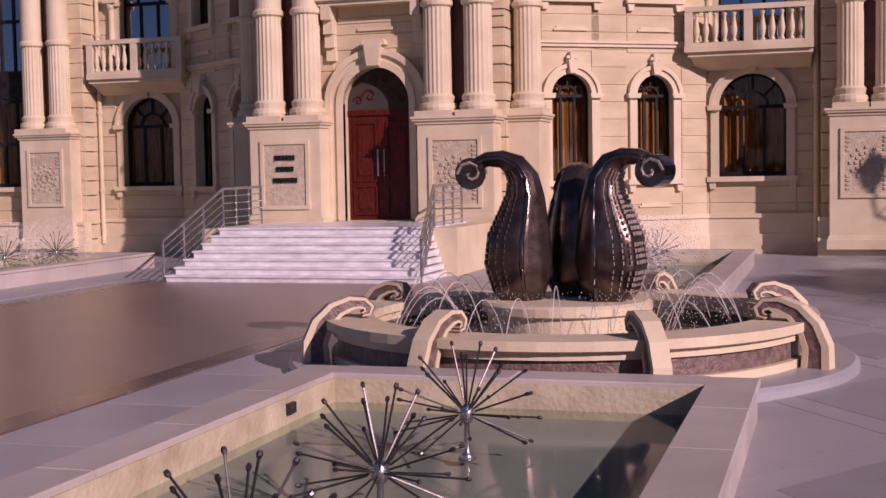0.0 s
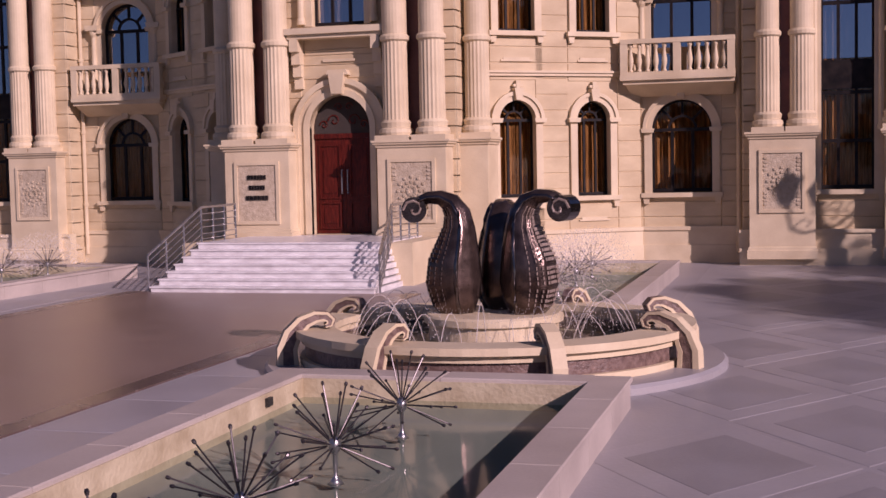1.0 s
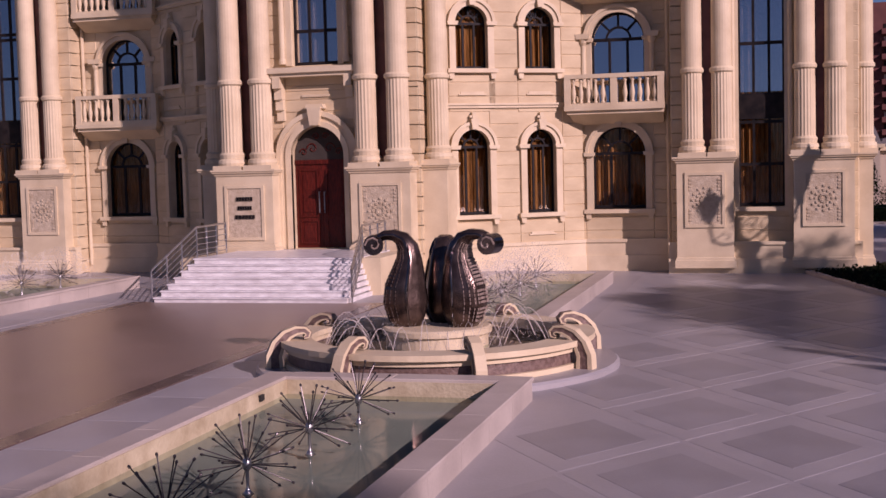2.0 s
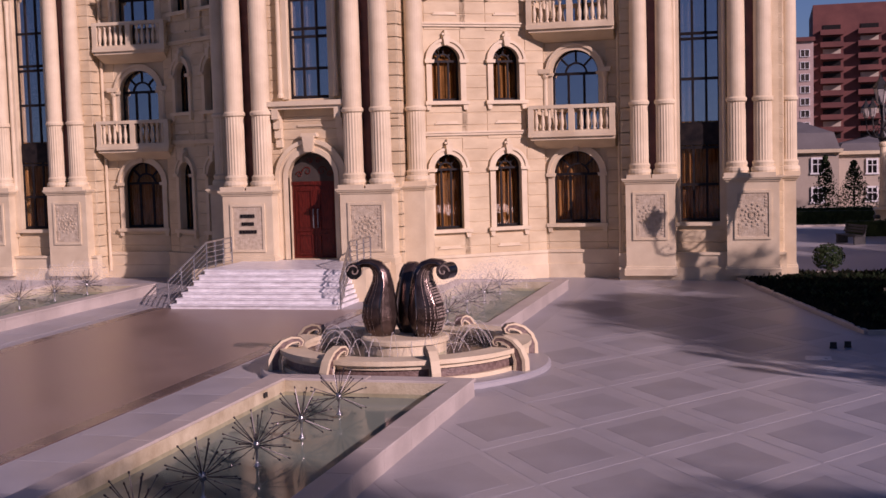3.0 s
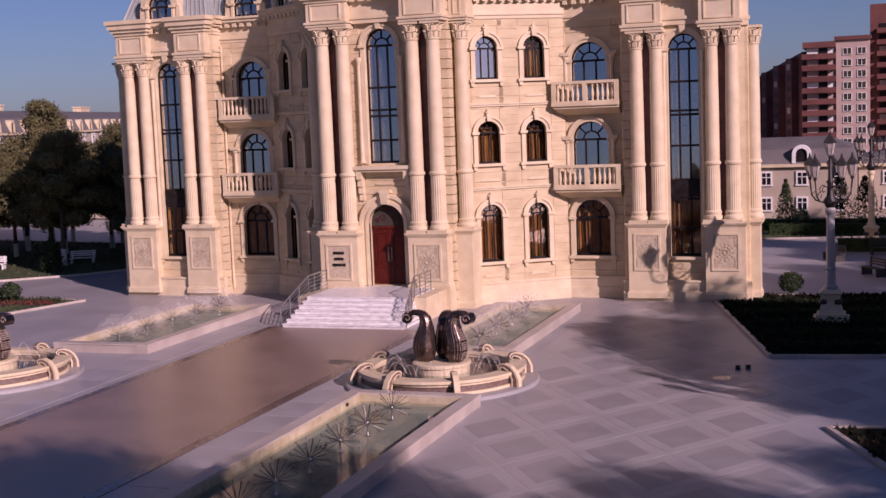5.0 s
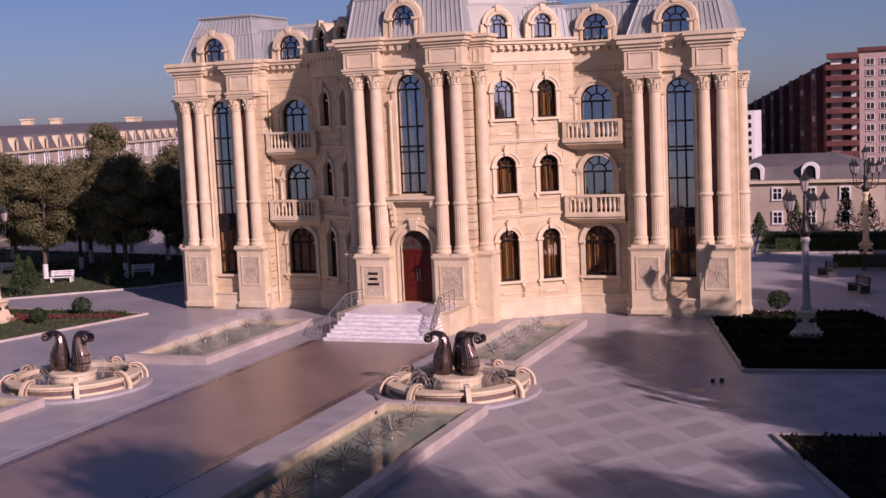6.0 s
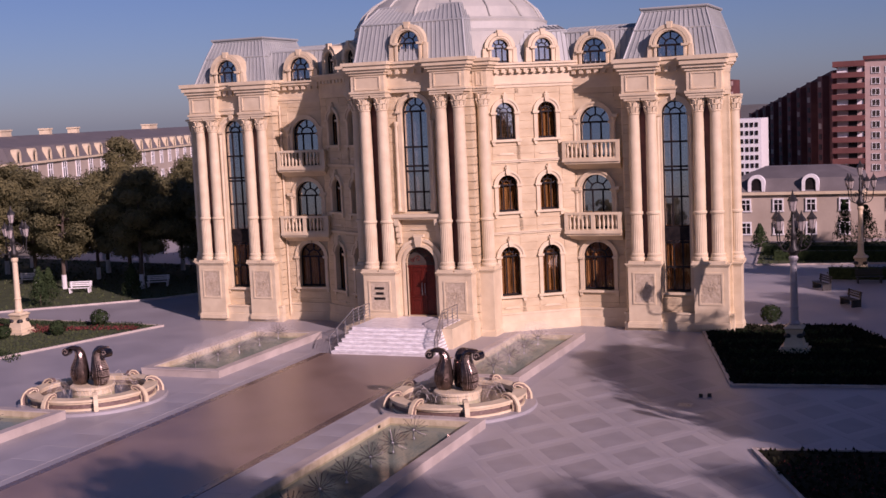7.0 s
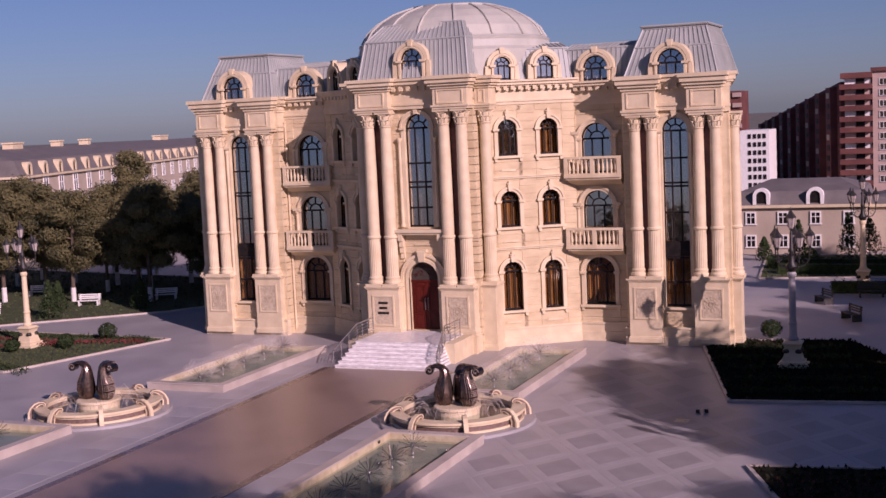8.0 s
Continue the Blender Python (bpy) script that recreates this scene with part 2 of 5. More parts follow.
def window(F, uc, w, sill, spring, parent, bars=2, keystone=True, pane=None, curtain=True, surround=0.2, sill_on=True, back=-0.3, transoms=(), sheer=99.0):
    """Arched window: stone surround with keystone and sill, dark glazing bars, pane, curtain."""
    r = w / 2
    bm = bmesh.new()
    outer, inner = r + surround, r - 0.02
    ring = arc(uc, spring, outer, 0, math.pi, 16) + [(uc - outer, sill), (uc - inner, sill)] + arc(uc, spring, inner, math.pi, 0, 16) + [(uc + inner, sill), (uc + outer, sill)]
    ext(bm, F, ring, -0.02, 0.10)
    o2 = outer + 0.05
    ring2 = arc(uc, spring, o2, 0, math.pi, 16) + arc(uc, spring, outer - 0.06, math.pi, 0, 16)
    ext(bm, F, ring2, 0.0, 0.16)
    win = part("window", bm, STONE_L, parent)
    for s in (-1, 1):
        c = uc + s * (r + surround * 0.5)
        bm = bmesh.new()
        ext(bm, F, [(c - .17, spring - .08), (c + .17, spring - .08), (c + .2, spring + .05), (c - .2, spring + .05)], 0, 0.2)
        part("impost", bm, STONE_L, win)
    if keystone:
        zt = spring + outer
        bm = bmesh.new()
        ext(bm, F, [(uc - .10, zt - .22), (uc + .10, zt - .22), (uc + .15, zt + .14), (uc - .15, zt + .14)], 0, 0.26)
        ext(bm, F, [(uc - .05, zt + .13), (uc + .05, zt + .13), (uc + .07, zt + .36), (uc - .07, zt + .36)], 0, 0.16)
        ext(bm, F, [(uc - .15, zt + .18), (uc + .15, zt + .18), (uc + .15, zt + .26), (uc - .15, zt + .26)], 0.02, 0.14)
        part("keystone", bm, STONE_L, win)
    if sill_on:
        bm = bmesh.new()
        ext(bm, F, [(uc - outer - .1, sill - .14), (uc + outer + .1, sill - .14), (uc + outer + .1, sill), (uc - outer - .1, sill)], -0.3, 0.2)
        for s in (-1, 1):
            c = uc + s * (outer - .05)
            ext(bm, F, [(c - .07, sill - .34), (c + .07, sill - .34), (c + .1, sill - .14), (c - .1, sill - .14)], 0, 0.14)
        part("window_sill", bm, STONE_L, win)
    bm = bmesh.new()
    b0, b1, t = back, back + 0.07, 0.058 * (1.3 if w > 1.4 else 1)
    fr = arc(uc, spring, r + .02, 0, math.pi, 16) + [(uc - r - .02, sill), (uc - r + t, sill)] + arc(uc, spring, r - t, math.pi, 0, 16) + [(uc + r - t, sill), (uc + r + .02, sill)]
    ext(bm, F, fr, b0, b1)
    for k in range(bars):
        u = uc - r + w * (k + 1) / (bars + 1)
        ext(bm, F, [(u - t * .6, sill), (u + t * .6, sill), (u + t * .6, spring), (u - t * .6, spring)], b0 + .002, b1 + .002)
    for z in (sill + t, spring, *transoms):
        ext(bm, F, [(uc - r, z - t * .7), (uc + r, z - t * .7), (uc + r, z + t * .7), (uc - r, z + t * .7)], b0 + .004, b1 + .004)
    ri = r * 0.45
    ext(bm, F, arc(uc, spring, ri + t * .5, 0, math.pi, 10) + arc(uc, spring, ri - t * .5, math.pi, 0, 10), b0 + .003, b1 + .003)
    for a in (45, 90, 135):
        c, s = math.cos(radians(a)), math.sin(radians(a))
        p, q = ri, r
        ext(bm, F, [(uc + p * c - s * t * .5, spring + p * s + c * t * .5), (uc + q * c - s * t * .5, spring + q * s + c * t * .5),
                    (uc + q * c + s * t * .5, spring + q * s - c * t * .5), (uc + p * c + s * t * .5, spring + p * s - c * t * .5)], b0 + .005, b1 + .005)
    part("window_frame", bm, FRAME, win, "dark metal glazing bars")
    bm = bmesh.new()
    low = sheer if sill < sheer < spring else sill
    ext(bm, F, arc(uc, spring, r, 0, math.pi, 16) + [(uc - r, low), (uc + r, low)], b0 + .02, b0 + .035)
    p = part("pane", bm, pane or GLASS, win)
    p.visible_shadow = False
    if low > sill:
        bm = bmesh.new()
        ext(bm, F, [(uc - r, sill), (uc + r, sill), (uc + r, low), (uc - r, low)], b0 + .02, b0 + .035)
        p = part("pane", bm, GLASS_DIM, win)
        p.visible_shadow = False
    bm = bmesh.new()
    if curtain:
        n = max(8, int(w * 14))
        xs = [uc - r - .1 + (w + .2) * k / n for k in range(n + 1)]
        front = [(u, back - .14 + (0.035 if k % 2 else -0.035)) for k, u in enumerate(xs)]
        rear = [(u, d - .02) for u, d in front[::-1]]
        top = spring + r + .05
        if sill < sheer:
            solid(bm, [[(u, d, z) for u, d in front + rear] for z in (sill - .05, min(top, sheer))], F)
            part("curtain", bm, CURTAIN, win, "pleated tan curtain")
            bm = bmesh.new()
        if sheer < top:
            solid(bm, [[(u, d, z) for u, d in front + rear] for z in (max(sill, sheer) + .01, top)], F)
            part("sky_tinted_sheer", bm, SKY_SHEER, win, "pale sheer curtain tinted blue for sky reflected in the pane")
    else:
        # backing sheet, the room's darkness is in its colour
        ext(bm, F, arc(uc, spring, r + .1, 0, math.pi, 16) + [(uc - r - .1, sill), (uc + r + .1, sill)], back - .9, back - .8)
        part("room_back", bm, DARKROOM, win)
    return win


# ---- setting: ground, plaza, promenade ----
def slab(name, poly, z0, z1, material, label, category, kind="structure"):
    bm = bmesh.new()
    prism(bm, poly, z0, z1)
    return tagged(part(name, bm, material), label, category, "", kind)


slab("ground", [(-2500, -600), (2500, -600), (2500, 2500), (-2500, 2500)], -0.6, -0.03, EARTH, "wide dusty city ground reaching the horizon", "ground")
slab("pavement", [(-60, -90), (60, -90), (60, 60), (-60, 60)], -0.3, 0.0, PAVING, "pale grey-pink stone paving of the plaza", "paving")
slab("road", [(-60, 18), (-18.5, 18), (-18.5, 21), (-60, 21)], -0.1, 0.006, PAVING, "stone footpath between lawns", "path")
promenade = slab("promenade", [(-3.35, -70), (3.75, -70), (3.75, 0.2), (-3.35, 0.2)], -0.2, 0.02, GRANITE, "polished brown granite promenade leading to the stairs", "paving")
for xa, xb in ((-3.75, -3.35), (3.75, 4.15)):
    slab("trim", [(xa, -70), (xb, -70), (xb, 0.2), (xa, 0.2)], -0.2, 0.024, GRANITE_D, "dark granite border strip of the promenade", "border")

# ---- palace ----
palace = thing("palace", (0, 14, 0), "cream limestone palace with giant columns, balconies, zinc mansard roofs and dome", "palace")
palace.matrix_world = I4
CZ0, CZ1 = 14.05, 15.95      # centre entablature
SZ0, SZ1 = 13.2, 15.4        # side entablature


def column(x, y, z0, z1, r, S=I4):
    """Fluted below the ring, plain above, with moulded base and leafy capital."""
    zr = 6.75
    bm = bmesh.new()
    T = S @ Matrix.Translation((x, y, 0))
    box(bm, -r * 1.35, r * 1.35, -r * 1.35, r * 1.35, z0, z0 + .14, T)
    turned(bm, [(r * 1.3, z0 + .14), (r * 1.36, z0 + .22), (r * 1.3, z0 + .32), (r * 1.12, z0 + .36), (r * 1.16, z0 + .44), (r * 1.2, z0 + .5), (r * 1.02, z0 + .58)], 20, T)
    n = 40
    def flute(z, k):
        return [(r * k * (1 - (0.055 if i % 2 else 0)) * math.cos(2 * math.pi * i / n), r * k * (1 - (0.055 if i % 2 else 0)) * math.sin(2 * math.pi * i / n), z) for i in range(n)]
    solid(bm, [flute(z0 + .57, 1.0), flute(zr - .08, .98)], T)
    turned(bm, [(r, zr - .1), (r * 1.14, zr - .06), (r * 1.16, zr + .03), (r * 1.0, zr + .1)], 20, T)
    zc = z1 - .85
    turned(bm, [(r * .97, zr + .08), (r * .95, zr + (zc - zr) * .5), (r * .86, zc - .04)], 24, T)
    turned(bm, [(r * .9, zc - .06), (r * 1.0, zc), (r * .9, zc + .06)], 20, T)
    c = part("column", bm, STONE_L, palace, smooth=False)
    bm = bmesh.new()
    turned(bm, [(r * .85, zc + .05), (r * .98, zc + .35), (r * 1.2, z1 - .16), (r * 1.25, z1 - .12)], 16, T)
    for row, (zb, h, k) in enumerate(((zc + .06, .34, 1.0), (zc + .34, .34, 1.1))):
        for i in range(8):
            a = 2 * math.pi * (i + row * .5) / 8
            ca, sa = math.cos(a), math.sin(a)
            def q(rad, side, z):
                return (rad * ca - side * sa, rad * sa + side * ca, z)
            solid(bm, [[q(r * k * .9, -.09, zb), q(r * k * .9, .09, zb), q(r * k * 1.0, .09, zb), q(r * k * 1.0, -.09, zb)],
                       [q(r * k * 1.0, -.08, zb + h * .8), q(r * k * 1.0, .08, zb + h * .8), q(r * k * 1.16, .08, zb + h * .8), q(r * k * 1.16, -.08, zb + h * .8)],
                       [q(r * k * 1.2, -.05, zb + h), q(r * k * 1.2, .05, zb + h), q(r * k * 1.36, .05, zb + h * .9), q(r * k * 1.36, -.05, zb + h * .9)]], T)
    box(bm, -r * 1.3, r * 1.3, -r * 1.3, r * 1.3, z1 - .13, z1, T)
    part("capital", bm, STONE_L, c)
    return c


def pedestal(x0, x1, y0, y1, z0, z1, S=I4, relief=True, script=False):
    bm = bmesh.new()
    steps = ((z0, .07), (z0 + .25, .07), (z0 + .27, .04), (z0 + .34, .03), (z0 + .36, 0), (z1 - .21, 0), (z1 - .2, .04), (z1 - .13, .05), (z1 - .12, .1), (z1 - .07, .11), (z1 - .06, .14), (z1, .14))
    solid(bm, [[(x0 - o, y0 - o, z), (x1 + o, y0 - o, z), (x1 + o, y1, z), (x0 - o, y1, z)] for z, o in steps], S)
    xc, w = (x0 + x1) / 2, (x1 - x0) * .30
    za, zb = z1 - 2.25, z1 - .62
    if relief:
        fb = bmesh.new()
        for a, b, c, d in ((xc - w - .1, xc + w + .1, zb, zb + .1), (xc - w - .1, xc + w + .1, za - .1, za), (xc - w - .1, xc - w, za, zb), (xc + w, xc + w + .1, za, zb)):
            box(fb, a, b, y0 - .05, y0 + .02, c, d, S)
    p = part("pedestal", bm, STONE_L, palace)
    if relief:
        part("panel_frame", fb, STONE_L, p)
        bm = bmesh.new()
        box(bm, xc - w, xc + w, y0 - .015, y0 + .02, za, zb, S)
        if not script:
            zc = (za + zb) / 2
            for rad in (.12, .26, .40):
                n = 12
                for k in range(n):
                    a = 2 * math.pi * k / n
                    cx, cz = xc + rad * math.cos(a), zc + rad * math.sin(a)
                    if abs(cx - xc) < w - .03:
                        box(bm, cx - .035, cx + .035, y0 - .045, y0 - .01, cz - .035, cz + .035, S)
            for sx in (-1, 1):
                for sz in (-1, 1):
                    for k in range(4):
                        box(bm, xc + sx * (w - .09) - .05, xc + sx * (w - .09) + .05, y0 - .04, y0 - .01, zc + sz * (.34 + .11 * k) - .03, zc + sz * (.34 + .11 * k) + .03, S)
        part("carved_panel", bm, RELIEF, p, "carved rosette panel" if not script else "stone name panel")
        if script:
            for k, wd in enumerate((.30, .26, .36)):
                bm = bmesh.new()
                zt = zb - .42 - k * .30
                n = 6
                for j in range(n):
                    u = xc - wd + 2 * wd * j / n
                    box(bm, u + .01, u + 2 * wd / n - .015, y0 - .05, y0 - .014, zt, zt + .13, S)
                part("sign_bar", bm, FRAME, p, "dark bar of unreadable lettering")
    return p


def entablature(poly_front, z0, z1, S=I4, dent=True, name="entablature", panel=False):
    """Mouldings along an open front polyline of wall points; each segment outward."""
    bm = bmesh.new()
    h = z1 - z0
    steps = ((0, .12, .06), (.12, .20, .12), (.20, .55, .04), (.55, .62, .10), (.62, .74, .14), (.74, .80, .30), (.80, .92, .42), (.92, 1.0, .52))
    for p0, p1 in zip(poly_front, poly_front[1:]):
        F, L = wall_frame(p0, p1, S)
        for a, b, o in steps:
            ext(bm, F, [(-o * .4, z0 + a * h), (L + o * .4, z0 + a * h), (L + o * .4, z0 + b * h), (-o * .4, z0 + b * h)], -.5, o)
        if dent:
            n = max(2, int(L / .42))
            for k in range(n):
                u = L * (k + .5) / n
                ext(bm, F, [(u - .11, z0 + .60 * h), (u + .11, z0 + .60 * h), (u + .11, z0 + .745 * h), (u - .11, z0 + .745 * h)], .1, .34)
    return part(name, bm, STONE_L, palace)


def block(x0, x1, y0, y1, z0, z1, S=I4):
    """Entablature block over a pair of columns, with a sunk panel and stepped cornice."""
    bm = bmesh.new()
    h = z1 - z0
    for a, b, o in ((0, .07, .05), (.07, .13, .11), (.13, .62, 0), (.62, .70, .08), (.70, .78, .20), (.78, .90, .32), (.90, 1.0, .42)):
        box(bm, x0 - o, x1 + o, y0 - o, y1, z0 + a * h, z0 + b * h, S)
    xa, xb, za, zb = x0 + .3, x1 - .3, z0 + .2 * h, z0 + .55 * h
    for a, b, c, d in ((xa, xb, zb, zb + .07), (xa, xb, za - .07, za), (xa - .07, xa, za - .07, zb + .07), (xb, xb + .07, za - .07, zb + .07)):
        box(bm, a, b, y0 - .05, y0 + .02, c, d, S)
    part("entablature", bm, STONE_L, palace)


def balcony(F, u0, u1, z, deep, S=I4):
    """Slab on a moulded corbel with turned balusters and a rail."""
    bm = bmesh.new()
    ext(bm, F, [(u0, z - .16), (u1, z - .16), (u1, z), (u0, z)], 0, deep)
    ext(bm, F, [(u0 + .08, z - .28), (u1 - .02, z - .28), (u1 - .02, z - .16), (u0 + .08, z - .16)], 0, deep - .1)
    solid(bm, [[(u0 + .25, 0, z - .62), (u1 - .1, 0, z - .62), (u1 - .1, .12, z - .62), (u0 + .25, .12, z - .62)],
               [(u0 + .15, 0, z - .28), (u1 - .05, 0, z - .28), (u1 - .05, deep - .2, z - .28), (u0 + .15, deep - .2, z - .28)]], F)
    b = part("balcony", bm, STONE_L, palace)
    bm = bmesh.new()
    ext(bm, F, [(u0 + .02, z), (u1, z), (u1, z + .09), (u0 + .02, z + .09)], deep - .24, deep - .04)
    ext(bm, F, [(u0 + .02, z + .93), (u1, z + .93), (u1, z + 1.07), (u0 + .02, z + 1.07)], deep - .26, deep - .02)
    ext(bm, F, [(u0 + .02, z + .93), (u0 + .22, z + .93), (u0 + .22, z + 1.07), (u0 + .02, z + 1.07)], 0, deep - .26)
    for u in (u0 + .12, (u0 + u1) / 2, u1 - .12):
        ext(bm, F, [(u - .11, z), (u + .11, z), (u + .11, z + .93), (u - .11, z + .93)], deep - .25, deep - .03)
    part("balcony_rail", bm, STONE_L, b)
    prof = [(.07, .09), (.07, .14), (.04, .18), (.075, .32), (.085, .42), (.06, .6), (.04, .72), (.045, .8), (.07, .84), (.07, .93)]
    bm = bmesh.new()
    turned(bm, prof, 8)
    me_ob = part("baluster", bm, STONE_L, b, smooth=True)
    spots = []
    n = int((u1 - u0 - .5) / .24)
    for k in range(n):
        u = u0 + .32 + (u1 - u0 - .64) * k / (n - 1)
        if abs(u - (u0 + u1) / 2) > .16:
            spots.append((u, deep - .14))
    spots += [(u0 + .12, .15 + .22 * k) for k in range(int(deep / .22) - 1)]
    for k, (u, d) in enumerate(spots):
        o = me_ob if k == 0 else new("baluster", me_ob.data)
        o.parent = b
        o.location = F @ Vector((u, d, z))


def dormer(F, uc, z, w, h_spring, deep, parent):
    """Arched dormer with a stone hood standing in front of a mansard slope."""
    r = w / 2
    bm = bmesh.new()
    o = r + .28
    ring = arc(uc, z + h_spring, o, 0, math.pi, 16) + [(uc - o, z), (uc - r, z)] + arc(uc, z + h_spring, r, math.pi, 0, 16) + [(uc + r, z), (uc + o, z)]
    ext(bm, F, ring, -deep, 0)
    rim = arc(uc, z + h_spring, o + .1, 0, math.pi, 16) + arc(uc, z + h_spring, o - .1, math.pi, 0, 16)
    ext(bm, F, rim, -deep, .12)
    zt = z + h_spring + o
    ext(bm, F, [(uc - .12, zt - .15), (uc + .12, zt - .15), (uc + .16, zt + .22), (uc - .16, zt + .22)], -.1, .2)
    for s in (-1, 1):
        c = uc + s * (o + .08)
        ext(bm, F, [(c - .14, z), (c + .14, z), (c + .1, z + h_spring), (c - .1, z + h_spring)], -.3, .06)
    part("dormer", bm, STONE_L, parent)
    window(F, uc, w, z + .02, z + h_spring, parent, bars=2, keystone=False, curtain=False, surround=.1, sill_on=False, back=-.2)


def mansard(rings, name="roof", S=I4, seam=.28, label="standing-seam zinc mansard roof"):
    """Skin of four-cornered rings, upright seams on every slope."""
    bm = bmesh.new()
    solid(bm, rings, S)
    sb = bmesh.new()
    for a, b in zip(rings, rings[1:]):
        for i in range(4):
            a0, a1, b0, b1 = (Vector(p) for p in (a[i], a[(i + 1) % 4], b[i], b[(i + 1) % 4]))
            L = (a1 - a0).length
            n = max(1, int(L / seam))
            nor = (a1 - a0).cross(b0 - a0)
            if nor.length < 1e-6 or abs((b0 - a0).length) < .3:
                continue
            nor.normalize()
            if nor.z < 0:
                nor = -nor
            t = (a1 - a0).normalized() * .018
            for k in range(1, n):
                p, q = a0.lerp(a1, k / n), b0.lerp(b1, k / n)
                solid(sb, [[p - t, p + t, p + t + nor * .05, p - t + nor * .05], [q - t, q + t, q + t + nor * .05, q - t + nor * .05]], S)
        for i in range(4):
            tube(sb, [a[i], b[i]], .06, 6, S)
    for r in rings[1:]:
        tube(sb, [r[0], r[1], r[2], r[3], r[0]], .07, 6, S)
    rf = part(name, bm, ROOF, palace, label)
    tagged(part("seam", sb, ROOF, rf, "upright roof seams"), kind="stuff")
    return rf


def rect(x0, x1, y0, y1, z):
    return [(x0, y0, z), (x1, y0, z), (x1, y1, z), (x0, y1, z)]


def plinth_band(F, a, L):
    bm = bmesh.new()
    ext(bm, F, [(a, 0), (L, 0), (L, .55), (a, .55)], 0, .16)
    ext(bm, F, [(a, .55), (L, .55), (L, 1.0), (a, 1.0)], 0, .10)
    ext(bm, F, [(a, 1.0), (L, 1.0), (L, 1.12), (a, 1.12)], 0, .15)
    part("plinth", bm, STONE_L, palace)


WA, WB = (3.5, 7.15), (8.2, 10.38)
for S in (I4, MIRROR):
    # angled wing with two columns of windows
    F, L = wall_frame(WA, WB, S)
    bm, bc = bmesh.new(), bmesh.new()
    cols = [(1.62, 1.2, [(2.12, 4.42), (7.04, 8.56), (11.2, 12.72)]), (4.10, 1.14, [(2.12, 4.42), (7.04, 8.56), (11.2, 12.72)])]
    wall_mesh(bm, bc, F, L, 0, 14.6, cols)
    part("wall", bm, STONE, palace)
    tagged(part("stonework", bc, STONE_B, palace), kind="stuff")
    for uc, w, ops in cols:
        for k, (a, b) in enumerate(ops):
            window(F, uc, w, a, b, palace, bars=2, pane=GLASS_DIM if (k < 2 or uc > 3) else GLASS)
    plinth_band(F, -.1, L)
    for z in (5.72, 9.86):
        bm = bmesh.new()
        ext(bm, F, [(.2, z), (L, z), (L, z + .09), (.2, z + .09)], 0, .10)
        ext(bm, F, [(.2, z + .09), (L, z + .09), (L, z + .16), (.2, z + .16)], 0, .15)
        part("string_course", bm, STONE_L, palace)
    for uc in (1.62, 4.10):
        for z in (1.35, 6.15, 10.3):
            bm = bmesh.new()
            ext(bm, F, [(uc - .5, z), (uc + .5, z), (uc + .5, z + .05), (uc - .5, z + .05)], 0, .075)
            ext(bm, F, [(uc - .42, z + .05), (uc + .42, z + .05), (uc + .42, z + .12), (uc - .42, z + .12)], 0, .055)
            part("apron_moulding", bm, STONE_L, palace)
    entablature([WA, WB], 14.15, 15.55, S)
    for uc in (1.45, 4.0):
        Fd = F @ Matrix.Translation((0, .05, 0))
        dormer(Fd, uc, 15.58, 1.05, .82, 1.0, palace)
    # balcony bay
    F, L = wall_frame((8.15, 10.5), (11.3, 10.5), S)
    bm, bc = bmesh.new(), bmesh.new()
    cols = [(1.3, 1.86, [(2.15, 4.08), (5.72, 8.02), (9.9, 11.96)])]
    wall_mesh(bm, bc, F, L, 0, 14.6, cols)
    part("wall", bm, STONE, palace)
    tagged(part("stonework", bc, STONE_B, palace), kind="stuff")
    for k, (a, b) in enumerate(cols[0][2]):
        window(F, 1.3, 1.86, a, b, palace, bars=2, pane=GLASS if k else GLASS_DIM, curtain=(k == 0), sill_on=(k == 0), keystone=(k == 0))
    plinth_band(F, 0, L)
    for k in (0, 1):                      # little columns beside the balcony doors
        z = (5.72, 9.9)[k]
        for u in (.12, 2.48):
            bm = bmesh.new()
            T = F @ Matrix.Translation((u, .12, 0))
            turned(bm, [(.14, z), (.14, z + .12), (.1, z + .18), (.085, z + 2.1), (.14, z + 2.2), (.16, z + 2.32)], 10, T)
            ext(bm, F, [(u - .22, z + 2.32), (u + .22, z + 2.32), (u + .26, z + 2.5), (u - .26, z + 2.5)], 0, .3)
            part("colonnette", bm, STONE_L, palace)
    balcony(F, -.45, 2.95, 5.72, .95)
    balcony(F, -.45, 2.95, 9.88, .95)
    entablature([(8.15, 10.5), (11.3, 10.5)], 13.95, 15.3, S)
    dormer(F @ Matrix.Translation((0, .05, 0)), 1.4, 15.3, 1.5, .72, 1.0, palace)
    # side pavilion
    for p0, p1, cols in (((11.3, 9.7), (17.3, 9.7), [(2.95, 1.5, [(2.19, 12.25)])]), ((11.3, 10.6), (11.3, 9.7), []), ((17.3, 9.7), (14.2, 27), [])):
        F, L = wall_frame(p0, p1, S)
        bm, bc = bmesh.new(), bmesh.new()
        wall_mesh(bm, bc, F, L, 0, 14.9, cols, u0=0)
        part("wall", bm, STONE, palace)
        tagged(part("stonework", bc, STONE_B, palace), kind="stuff")
    F, L = wall_frame((11.3, 9.7), (17.3, 9.7), S)
    window(F, 2.95, 1.5, 2.19, 12.25, palace, bars=2, surround=.24, transoms=(3.6, 5.0, 5.9, 7.6, 9.1, 9.3, 10.7), sheer=6.0)
    bm = bmesh.new()
